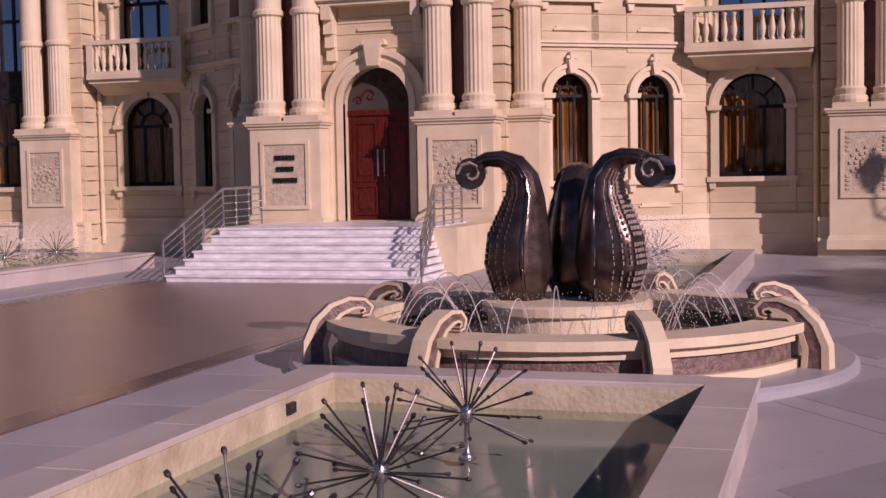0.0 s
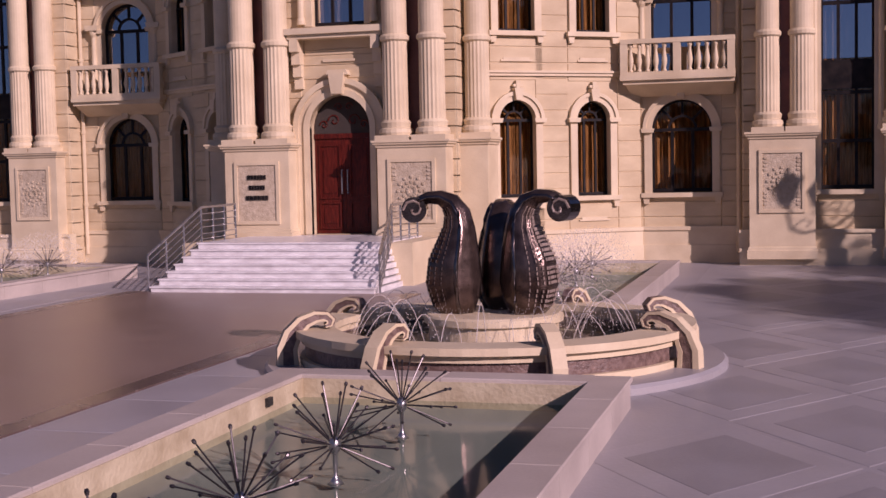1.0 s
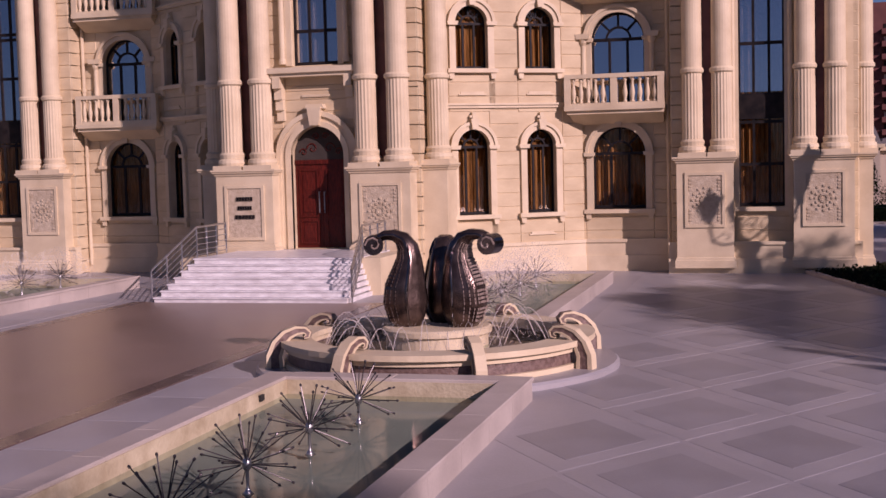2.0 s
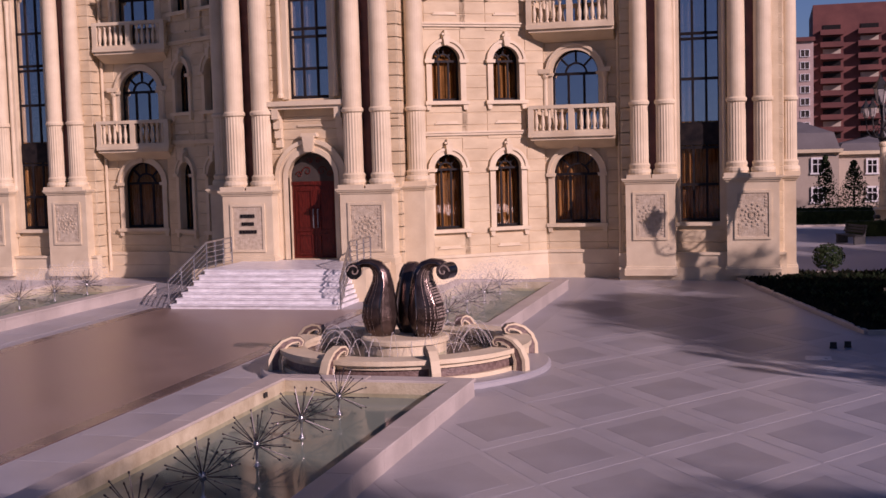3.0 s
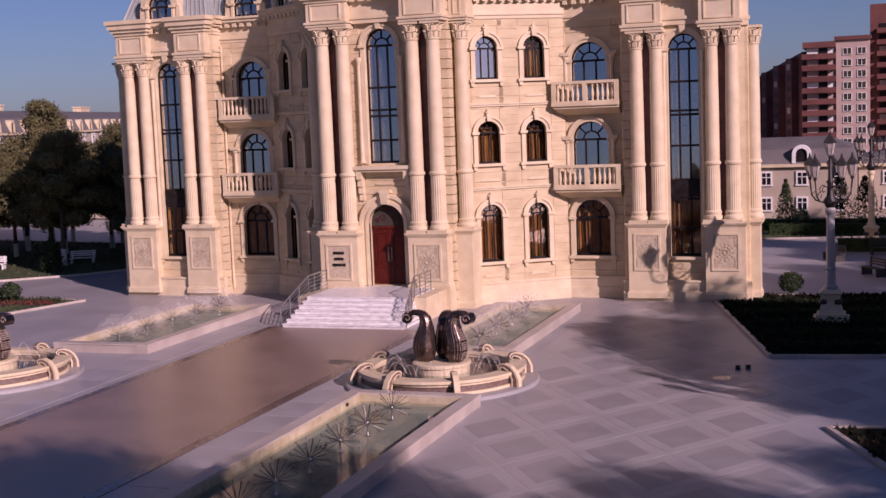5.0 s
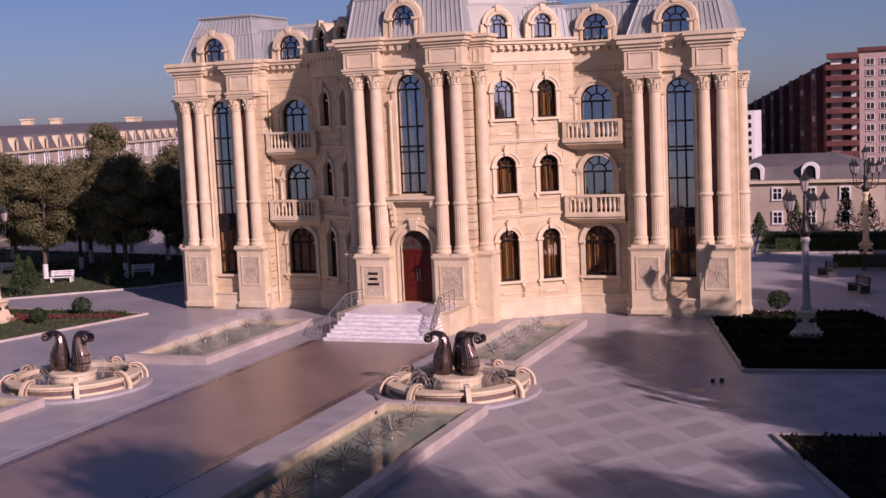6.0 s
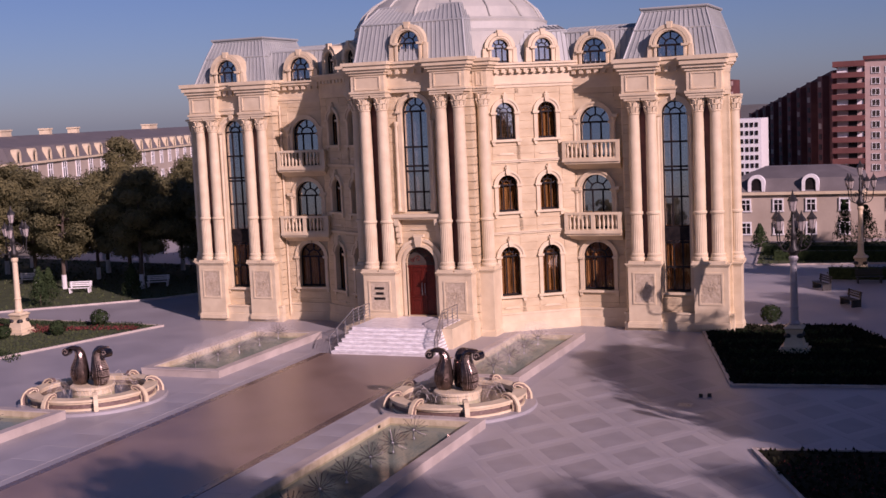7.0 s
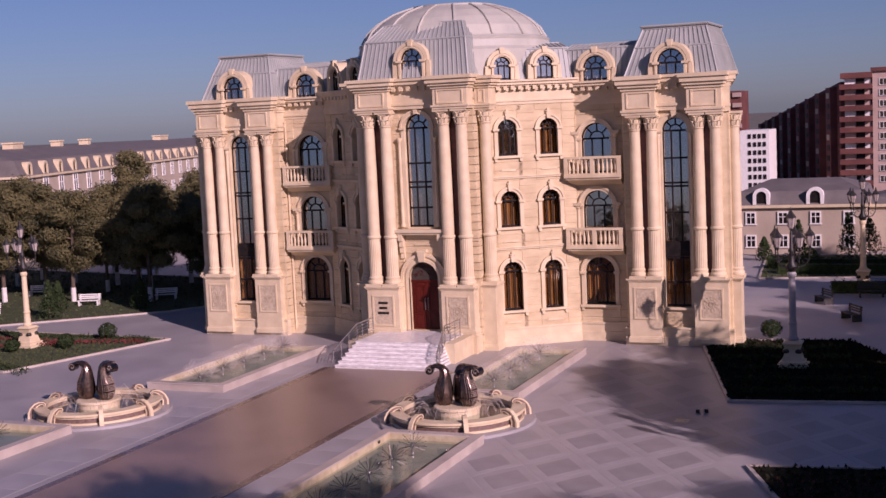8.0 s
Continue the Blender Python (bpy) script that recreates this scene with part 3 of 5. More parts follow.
    ext(bm, F, [(2.2, 5.1), (3.7, 5.1), (3.7, 5.85), (2.2, 5.85)], -.29, -.2)
    part("spandrel", bm, FRAME, palace, "dark glass floor band")
    bm = bmesh.new()
    for a, b, o in ((0, .5, .42), (.5, .95, .34), (.95, 1.05, .4)):
        ext(bm, F, [(-.1, a), (6.1, a), (6.1, b), (-.1, b)], -.02, o)
    part("plinth", bm, STONE_L, palace)
    for u in (2.02, 3.88):
        bm = bmesh.new()
        turned(bm, [(.12, 3.9), (.12, 4.0), (.09, 4.1), (.08, 11.8), (.12, 11.95), (.13, 12.1)], 10, F @ Matrix.Translation((u, .1, 0)))
        part("colonnette", bm, STONE_L, palace)
    for xa, xb in ((11.5, 13.35), (15.25, 17.15)):
        pedestal(xa, xb, 9.12, 9.72, 0.2, 3.9, S)
    pedestal(17.15, 17.75, 9.75, 10.7, 0.2, 3.9, S, relief=False)
    for x in (12.02, 12.98, 15.62, 16.57):
        column(x, 9.45, 3.9, 13.2, .34, S)
    column(17.48, 10.25, 3.9, 13.2, .32, S)
    # strips that paint the shaded red recess between paired columns
    for xa in (12.5, 16.1):
        bm = bmesh.new()
        box(bm, xa - .3, xa + .3, 9.6, 9.72, 3.9, 13.2, S)
        part("recess_panel", bm, RECESS_RED, palace, "red strip between columns, darkened by the recess shade in its colour")
    for xa, xb in ((11.45, 13.3), (15.1, 17.0)):
        block(xa, xb, 9.02, 9.8, SZ0, SZ1, S)
    entablature([(13.3, 9.55), (15.1, 9.55)], SZ0 + .2, SZ1, S)
    entablature([(17.3, 9.6), (14.2, 27)], SZ0, SZ1, S, dent=False)
    entablature([(11.3, 10.6), (11.3, 9.6)], SZ0, SZ1, S, dent=False)
    mansard([rect(11.5, 16.75, 9.5, 16.4, SZ1 - .02), rect(11.98, 16.3, 10.25, 15.8, 17.0), rect(12.36, 15.95, 10.8, 15.3, 18.05), rect(12.26, 16.05, 10.7, 15.4, 18.2)], S=S)
    dormer(wall_frame((11.3, 9.3), (17.3, 9.3), S)[0], 2.9, SZ1 - .1, 1.55, .75, 1.4, palace)
    # wing roofs between centre and side pavilion
    mansard([[(3.4, 7.35, 15.5), (8.1, 10.5, 15.5), (6.2, 13.5, 15.5), (1.5, 10.5, 15.5)], [(3.0, 8.0, 17.35), (7.7, 11.2, 17.35), (6.0, 13.6, 17.35), (1.2, 10.6, 17.35)],
             [(2.0, 9.6, 17.75), (6.7, 12.9, 17.75), (6.0, 13.8, 17.75), (1.1, 10.9, 17.75)]], S=S)
    mansard([[(7.6, 10.6, 15.3), (11.9, 10.6, 15.3), (11.9, 18, 15.3), (7.6, 18, 15.3)], [(7.5, 11.1, 17.2), (11.9, 11.1, 17.2), (11.9, 18, 17.2), (7.5, 18, 17.2)],
             [(7.4, 13.2, 17.55), (11.9, 13.2, 17.55), (11.9, 18, 17.55), (7.4, 18, 17.55)]], S=S)
    # rain pipe in the re-entrant corner
    bm = bmesh.new()
    tube(bm, [(11.15, 10.35, .3), (11.15, 10.35, 13.8)], .07, 8, S)
    for z in (2, 4.5, 7, 9.5, 12):
        turned(bm, [(.1, z), (.1, z + .1)], 8, S, 11.15, 10.35)
    part("rain_pipe", bm, STONE_L, palace)

# centre pavilion
for p0, p1, cols in (((-3.5, 6.15), (3.5, 6.15), [(3.5, 1.92, [(1.16, 4.28)])]),):
    F, L = wall_frame(p0, p1)
    bm, bc = bmesh.new(), bmesh.new()
    wall_mesh(bm, bc, F, L, 0, 6.4, cols)
    cols2 = [(3.5, 1.66, [(7.25, 13.05)])]
    wall_mesh(bm, bc, F, L, 6.4, 15, cols2)
    part("wall", bm, STONE, palace)
    tagged(part("stonework", bc, STONE_B, palace), kind="stuff")
FC, LC = wall_frame((-3.5, 6.15), (3.5, 6.15))
for S in (I4, MIRROR):
    F, L = wall_frame((3.5, 6.15), (3.5, 7.3), S)
    bm, bc = bmesh.new(), bmesh.new()
    wall_mesh(bm, bc, F, L, 0, 15, [])
    part("wall", bm, STONE, palace)
    tagged(part("stonework", bc, STONE_B, palace), kind="stuff")
    pedestal(1.36, 3.38, 5.35, 6.17, 1.0, 3.85, S, script=(S is MIRROR))
    bm = bmesh.new()
    box(bm, 1.30, 3.5, 5.2, 6.15, 0, 1.0, S)
    part("plinth", bm, STONE_L, palace)
    pedestal(3.52, 4.35, 6.35, 7.6, 0.0, 3.9, S, relief=False)
    for x in (1.83, 2.92):
        column(x, 5.72, 3.85, CZ0, .37, S)
    column(3.95, 6.85, 3.9, CZ0, .36, S)
    # same painted recess shade between the centre columns
    bm = bmesh.new()
    box(bm, 2.05, 2.72, 6.05, 6.16, 3.85, CZ0, S)
    part("recess_panel", bm, RECESS_RED, palace, "red strip between columns, darkened by the recess shade in its colour")
    block(1.42, 3.5, 5.25, 6.3, CZ0, CZ1, S)
    block(3.55, 4.4, 6.35, 7.6, CZ0, CZ1 - .1, S)
window(FC, 3.5, 1.66, 7.25, 13.05, palace, bars=2, surround=.2, transoms=(8.4, 9.6, 9.9, 11.0), sill_on=False, sheer=7.0)
entablature([(-1.42, 5.9), (1.42, 5.9)], CZ0 + .1, CZ1 - .05)
bm = bmesh.new()
box(bm, -1.52, 1.52, 5.55, 6.16, 6.98, 7.16)
box(bm, -1.45, 1.45, 5.65, 6.16, 6.86, 6.98)
for s in (-1, 1):
    for zz, dd in ((6.86, .5), (6.5, .34), (6.15, .24), (5.8, .14)):
        box(bm, s * 1.25 - .13, s * 1.25 + .13, 6.15 - dd, 6.16, zz - .36, zz)
    for x in (s * 1.12,):
        turned(bm, [(.13, 7.3), (.13, 7.4), (.1, 7.5), (.085, 12.2), (.13, 12.35), (.15, 12.5)], 12, I4, x, 6.0)
box(bm, -.5, .5, 6.07, 6.16, 6.2, 6.28)
part("lintel_shelf", bm, STONE_L, palace, "bracketed stone shelf over the door")
# door surround and leaves
bm = bmesh.new()
uc, r = 3.5, .96
for o, i, d in ((1.36, .94, .14), (1.44, 1.28, .22), (1.12, .94, .2)):
    ext(bm, FC, arc(uc, 4.28, o, 0, math.pi, 20) + [(uc - o, 1.16), (uc - i, 1.16)] + arc(uc, 4.28, i, math.pi, 0, 20) + [(uc + i, 1.16), (uc + o, 1.16)], -.02, d)
ext(bm, FC, [(uc - .16, 5.25), (uc + .16, 5.25), (uc + .24, 5.85), (uc - .24, 5.85)], 0, .38)
ext(bm, FC, [(uc - .34, 5.8), (uc + .34, 5.8), (uc + .28, 5.95), (uc - .28, 5.95)], 0, .3)
door = part("door_surround", bm, STONE_L, palace, "moulded stone door arch with keystone")
for s in (-1, 1):
    bm = bmesh.new()
    a, b = (uc - .95, uc - .005) if s < 0 else (uc + .005, uc + .95)
    top = arc(uc, 4.28, .95, math.pi, math.pi / 2, 10) if s < 0 else arc(uc, 4.28, .95, math.pi / 2, 0, 10)
    ext(bm, FC, ([(b, 1.17), (a, 1.17)] + top) if s < 0 else (top + [(b, 1.17), (a, 1.17)]), -.34, -.26)
    for za, zb in ((1.35, 2.05), (2.25, 3.75)):
        m = .13
        for p, q, c, d in ((a + m, b - m, zb, zb + .05), (a + m, b - m, za - .05, za), (a + m, a + m + .05, za, zb), (b - m - .05, b - m, za, zb)):
            ext(bm, FC, [(p, c), (q, c), (q, d), (p, d)], -.27, -.22)
        ext(bm, FC, [(a + m + .14, za + .12), (b - m - .14, za + .12), (b - m - .14, zb - .12), (a + m + .14, zb - .12)], -.27, -.235)
    ext(bm, FC, [(a, 3.98), (b, 3.98), (b, 4.12), (a, 4.12)], -.27, -.2)
    leaf = part("door_leaf", bm, WOOD, door, "carved dark red mahogany leaf")
    bm = bmesh.new()
    T = FC @ Matrix.Translation((uc + s * .09, -.17, 0))
    tube(bm, [(0, -.08, 2.35), (0, 0, 2.35), (0, 0, 3.05), (0, -.08, 3.05)], .022, 6, T)
    part("door_handle", bm, STEEL, leaf, "long brass pull handle")
bm = bmesh.new()
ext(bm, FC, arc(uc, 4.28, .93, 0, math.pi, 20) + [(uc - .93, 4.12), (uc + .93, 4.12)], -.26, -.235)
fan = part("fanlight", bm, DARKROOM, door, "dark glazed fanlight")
for s in (-1, 1):
    for cx, cz, rr in ((.30, 4.50, .20), (.62, 4.38, .14), (.16, 4.90, .13)):
        bm = bmesh.new()
        tube(bm, [(uc + s * (cx + rr * (1 - .07 * q) * math.cos(q * .6)), -.22, cz + rr * (1 - .07 * q) * math.sin(q * .6)) for q in range(13)], .022, 5, FC)
        part("scrollwork", bm, WOOD, fan, "carved mahogany scroll")
mansard([rect(-3.45, 3.45, 5.75, 12, CZ1 - .02), rect(-3.15, 3.15, 6.3, 12, 18.1), rect(-2.5, 2.5, 7.6, 12, 19.1)])
dormer(wall_frame((-3.5, 5.75), (3.5, 5.75))[0], 3.5, CZ1 - .05, 1.4, 1.0, 1.2, palace)
bm = bmesh.new()
turned(bm, [(6.3, 15.3), (6.3, 17.4), (6.0, 17.6), (5.9, 18.0), (5.95, 18.15), (5.7, 18.3), (5.35, 18.9), (4.7, 19.45), (3.9, 19.9), (3.0, 20.2), (2.6, 20.3), (2.62, 20.4), (0.2, 20.46)], 48, I4, 0, 12.5)
dome = part("dome", bm, DOME, palace, "shallow ribbed zinc dome", smooth=False)
for k in range(16):
    a = 2 * math.pi * k / 16
    bm = bmesh.new()
    tube(bm, [(rr * math.cos(a), 12.5 + rr * math.sin(a), z) for rr, z in ((5.75, 18.3), (5.38, 18.92), (4.73, 19.48), (3.92, 19.93), (3.0, 20.23), (2.6, 20.34))], .07, 6)
    part("rib", bm, DOME, dome)
# near-black core, coloured as unlit rooms behind the windows, and flat back of the house
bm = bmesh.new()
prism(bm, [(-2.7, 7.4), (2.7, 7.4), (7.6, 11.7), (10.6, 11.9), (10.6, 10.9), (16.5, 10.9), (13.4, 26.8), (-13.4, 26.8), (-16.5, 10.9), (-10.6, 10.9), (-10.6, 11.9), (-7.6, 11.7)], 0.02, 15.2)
part("core", bm, DARKROOM, palace, "solid core coloured dark for unlit rooms behind the windows")
bm = bmesh.new()
box(bm, -14, 14, 26.8, 27.3, 0, 15)
part("wall", bm, STONE, palace)
slab_roof = bmesh.new()
prism(slab_roof, [(-16, 12.5), (16, 12.5), (13.6, 27), (-13.6, 27)], 15.2, 15.9)
part("roof", slab_roof, ROOF, palace, "flat rear roof")

# ---- stairs ----
stairs = thing("staircase", (0, 0, 0), "white veined marble staircase of seven steps before the door", "staircase")
for k in range(7):
    bm = bmesh.new()
    y0, z = .05 + k * .34, .165 * (k + 1)
    w = 3.0 - .055 * k
    box(bm, -w, w, y0, 2.6, z - .165, z - .04)
    box(bm, -w - .03, w + .03, y0 - .03, 2.6 if k == 6 else y0 + .40, z - .04, z)
    part("step", bm, MARBLE, stairs)
bm = bmesh.new()
box(bm, -2.66, 2.66, 2.6, 5.9, .0, 1.15)
part("landing", bm, MARBLE, stairs)
for S in (I4, MIRROR):
    bm = bmesh.new()
    solid(bm, [[(2.68, 2.35, 0), (3.28, 2.35, 0), (3.28, 5.35, 0), (2.68, 5.35, 0)], [(2.68, 2.35, 1.12), (3.28, 2.35, 1.12), (3.28, 5.35, 1.12), (2.68, 5.35, 1.12)]], S)
    part("cheek_wall", bm, STONE_L, stairs)
    rail = thing("handrail", (0, 0, 0), "grey steel stair railing with slim bars", "railing", "stair railings")
    path = [(3.12, .15, .95), (2.72, 2.4, 2.1), (2.74, 4.6, 2.12)]
    bm = bmesh.new()
    tube(bm, path, .035, 8, S)
    part("top_rail", bm, STEEL, rail)
    for o in (.18, .36, .54, .72, .86):
        bm = bmesh.new()
        tube(bm, [(x, y, z - o) for x, y, z in path], .014, 6, S)
        part("bar", bm, STEEL, rail)
    for f in (0, .33, .66, 1, 1.33, 1.66, 2):
        k = min(1, int(f))
        p = Vector(path[k]).lerp(Vector(path[k + 1]), f - k)
        bm = bmesh.new()
        tube(bm, [(p.x, p.y, p.z - .97), tuple(p)], .026, 8, S)
        part("post", bm, STEEL, rail)


# ---- pools ----
def pool(x0, x1, y0, y1, label, h=.40, rim=.42):
    p = thing("pool", (0, 0, 0), label, "pool", "stone pools")
    for a, b, c, d, long in ((x0, x0 + rim, y0, y1, 1), (x1 - rim, x1, y0, y1, 1), (x0 + rim, x1 - rim, y0, y0 + rim, 0), (x0 + rim, x1 - rim, y1 - rim, y1, 0)):
        L = (d - c) if long else (b - a)
        k = max(1, round(L / 1.6))
        for i in range(k):
            bm = bmesh.new()
            g = .004
            if long:
                q = (a, b, c + L * i / k + g, c + L * (i + 1) / k - g)
            else:
                q = (a + L * i / k + g, a + L * (i + 1) / k - g, c, d)
            ox, oy = (.03, 0) if long else (0, .03)
            solid(bm, [rect(*q, 0), rect(*q, h - .07), rect(q[0] - ox, q[1] + ox, q[2] - oy, q[3] + oy, h - .06), rect(q[0] - ox, q[1] + ox, q[2] - oy, q[3] + oy, h - .015), rect(q[0] - ox + .012, q[1] + ox - .012, q[2] - oy + .008, q[3] + oy - .008, h)])
            part("rim_stone", bm, RIM, p)
    a, b, c, d = x0 + rim, x1 - rim, y0 + rim, y1 - rim
    for q in ((a, a + .05, c, d), (b - .05, b, c, d), (a + .05, b - .05, c, c + .05), (a + .05, b - .05, d - .05, d)):
        bm = bmesh.new()
        box(bm, *q, 0, h - .05)
        part("lining", bm, POOLWALL, p, "yellowish travertine lining")
    bm = bmesh.new()
    box(bm, a, b, c, d, .0, .03)
    part("pool_bed", bm, POOLBED, p)
    bm = bmesh.new()
    nx, ny = 14, max(14, int((d - c) * 3))
    vs = [[bm.verts.new((a + (b - a) * i / nx, c + (d - c) * j / ny, .11 + .004 * noise.noise(Vector((i * .9, j * .9, 3))))) for i in range(nx + 1)] for j in range(ny + 1)]
    for j in range(ny):
        for i in range(nx):
            bm.faces.new((vs[j][i], vs[j][i + 1], vs[j + 1][i + 1], vs[j + 1][i]))
    w = part("water", bm, WATER, p, "shallow greenish water", smooth=True)
    w.visible_shadow = False
    return p


pool(6.35, 10.9, -40, -13.35, "long raised stone pool with shallow green water")
bm = bmesh.new()
box(bm, 6.80, 6.86, -15.0, -14.85, .2, .3)
tagged(part("water_outlet", bm, IRON), "small dark outlet in the pool's travertine lining", "outlet")
pool(-13.0, -8.3, -42, -15.75, "long raised stone pool beside the promenade")
pool(5.6, 9.75, -5.6, 6.0, "stone pool with spraying jets near the palace")
pool(-10.6, -5.9, -6.8, 4.5, "stone pool with low sprays near the stairs")


# ---- spiky spray balls ----
def spray_ball(x, y, wet):
    e = thing("fountain_ball", (x, y, .1), "dark steel dandelion fountain head of thin spikes in the pool", "fountain", "dandelion fountain heads")
    bm = bmesh.new()
    turned(bm, [(.08, .0), (.04, .04), (.022, .08), (.022, .28), (.05, .31), (.06, .36), (.05, .41), (.02, .44)], 12)
    part("hub", bm, STEEL, e, smooth=True)
    rng = random.Random(int(x * 100 + y * 7))
    n = 30
    bm = bmesh.new()
    tube(bm, [(0, 0, .08), (0, 0, .58)], .008, 5)
    turned(bm, [(.012, .56), (.018, .58), (.012, .60)], 6)
    me = None
    for k in range(n):
        zc = 1 - 1.45 * (k + .5) / n
        a = k * 2.39996 + rng.uniform(-.1, .1)
        d = Vector((math.sqrt(1 - zc * zc) * math.cos(a), math.sqrt(1 - zc * zc) * math.sin(a), zc))
        if me is None:
            o = part("spike", bm, DARKSTEEL, e)
            me = o.data
        else:
            o = new("spike", me)
            o.parent = e
        o.matrix_local = Matrix.Translation((0, 0, .36)) @ d.to_track_quat("Z", "Y").to_matrix().to_4x4()
    if wet:
        bm = bmesh.new()
        for k in range(2600):
            zc = rng.uniform(-.1, 1)
            a = rng.uniform(0, 6.283)
            d = Vector((math.sqrt(1 - zc * zc) * math.cos(a), math.sqrt(1 - zc * zc) * math.sin(a), zc))
            t = rng.uniform(.55, 1.25)
            p = Vector((0, 0, .36)) + d * t - Vector((0, 0, .28 * max(0, t - .6) ** 2 * 2))
            s = rng.uniform(.003, .0085)
            v = [bm.verts.new(p + Vector(q) * s) for q in ((1, 1, 1.6), (-1, -1, 1.6), (-1, 1, -1.6), (1, -1, -1.6))]
            for f in ((0, 1, 2), (0, 3, 1), (0, 2, 3), (1, 3, 2)):
                bm.faces.new([v[i] for i in f])
        tagged(part("spray", bm, SPRAY, e, "fine white spray"), kind="stuff")
    return e


for k in range(6):
    spray_ball(8.8, -15.9 - 2.0 * k, False)
for k in range(4):
    spray_ball(7.7, -3.4 + 2.4 * k, True)
for k in range(5):
    spray_ball(-8.2, -5.4 + 2.2 * k, True)
for k in range(3):
    spray_ball(-10.6, -18.0 - 2.2 * k, False)


# ---- lily fountains ----
def lily_fountain(cx, cy, turn):
    e = thing("fountain", (cx, cy, 0), "round stone fountain with dark bronze lily petals and playing jets", "fountain", "lily fountains")
    e.matrix_world = Matrix.Translation((cx, cy, 0)) @ Matrix.Diagonal((1.01, 1.01, 1.04, 1))
    T = I4
    bm = bmesh.new()
    turned(bm, [(3.45, 0), (3.45, .09), (3.40, .13), (2.8, .13)], 64, T)
    part("base", bm, STRIP, e)
    def ringwall(name, r0, r1, z0, z1, m, lab=""):
        bm = bmesh.new()
        n = 64
        rings = [[(r * math.cos(2 * math.pi * i / n), r * math.sin(2 * math.pi * i / n), z) for i in range(n)] for r, z in ((r0, z0), (r1, z0), (r1, z1), (r0, z1), (r0, z0))]
        solid(bm, rings, T, close=False)
        return part(name, bm, m, e, lab)
    ringwall("basin_foot", 2.45, 2.92, .12, .22, STONE_L)
    ringwall("mosaic_band", 2.45, 2.84, .22, .42, MOSAIC, "dark brown mosaic band")
    ringwall("basin_wall", 2.45, 2.90, .42, .52, STONE_L)
    ringwall("basin_rim", 2.40, 3.00, .52, .62, STONE_L)
    bm = bmesh.new()
    turned(bm, [(2.46, .13), (2.46, .20)], 48, T)
    part("basin_floor", bm, MOSAIC, e)
    bm = bmesh.new()
    n = 48
    c = bm.verts.new((0, 0, .40))
    rv = [bm.verts.new((2.45 * math.cos(2 * math.pi * i / n), 2.45 * math.sin(2 * math.pi * i / n), .40)) for i in range(n)]
    for i in range(n):
        bm.faces.new((c, rv[i], rv[(i + 1) % n]))
    w = part("water", bm, WATER, e)
    w.visible_shadow = False
    bm = bmesh.new()
    turned(bm, [(.98, .18), (.98, .60), (1.05, .63), (1.05, .72), (1.0, .75), (.2, .75)], 40, T)
    part("drum", bm, STONE_L, e)
    # scroll brackets round the basin
    outer = [(3.28, .13), (3.27, .38), (3.16, .62), (2.96, .80), (2.72, .88), (2.52, .86), (2.42, .76), (2.46, .66), (2.56, .64)]
    inner = [(2.96, .13), (2.98, .34), (2.92, .52), (2.80, .66), (2.68, .72), (2.60, .74), (2.55, .73), (2.54, .71), (2.57, .69)]
    for j in range(8):
        a = turn + 2 * math.pi * (j + .5) / 8
        R = Matrix.Rotation(a, 4, "Z")
        bm = bmesh.new()
        for lo, hi, c in ((outer, inner, .28), (inner, outer, .22)):
            solid(bm, [[(p[0], -.10, p[1]), (p[0], .10, p[1]), (p[0] + (q[0] - p[0]) * c, .10, p[1] + (q[1] - p[1]) * c), (p[0] + (q[0] - p[0]) * c, -.10, p[1] + (q[1] - p[1]) * c)] for p, q in zip(lo, hi)], R)
        s = part("scroll", bm, STONE_L, e, "cream stone scroll bracket")
        bm = bmesh.new()
        solid(bm, [[(p[0] * .985 + .02, -.088, p[1]), (p[0] * .985 + .02, .088, p[1]), (q[0], .088, q[1]), (q[0], -.088, q[1])] for p, q in zip(outer, inner)], R)
        part("scroll_inlay", bm, MOSAIC, s, "dark mosaic inlay")
    # petals
    prof = [(.44, .70, .24, .24), (.50, .92, .40, .40), (.53, 1.20, .47, .47), (.52, 1.48, .44, .46), (.47, 1.76, .35, .40), (.44, 2.00, .27, .33), (.46, 2.20, .22, .28),
            (.56, 2.36, .17, .24), (.72, 2.44, .12, .22), (.90, 2.44, .10, .21), (1.04, 2.38, .09, .20)]
    for j, (ang, kk) in enumerate(((-12, 1.0), (192, 1.0), (90, .92))):
        R = Matrix.Rotation(radians(ang), 4, "Z")
        g = kk
        pts = [Vector(((r + .06) * g, 0, .66 + (z - .66) * g)) for r, z, th, w in prof]
        bm = bmesh.new()
        rings, edges = [], ([], [])
        m = 20
        for i, p in enumerate(pts):
            d = (pts[min(i + 1, len(pts) - 1)] - pts[max(i - 1, 0)]).normalized()
            nrm = Vector((d.z, 0, -d.x))
            th, w = prof[i][2] * g * .92, prof[i][3] * g * .85
            ring = []
            for q in range(m):
                a = 2 * math.pi * q / m
                lobe = 1 + .07 * math.cos(6 * a)
                ring.append(p + Vector((0, math.cos(a) * w * lobe, 0)) + nrm * (math.sin(a) * th * lobe))
            rings.append(ring)
            for q, sd in ((0, 1), (1, -1)):
                edges[q].append(p + Vector((0, sd * w * 1.03, 0)) - nrm * th * .1)
        solid(bm, rings, R)
        pt = part("petal", bm, PETAL, e, "dark bronze mosaic petal with curled tip", smooth=True)
        for ed in edges:
            bm = bmesh.new()
            tube(bm, ed, .03, 6, R)
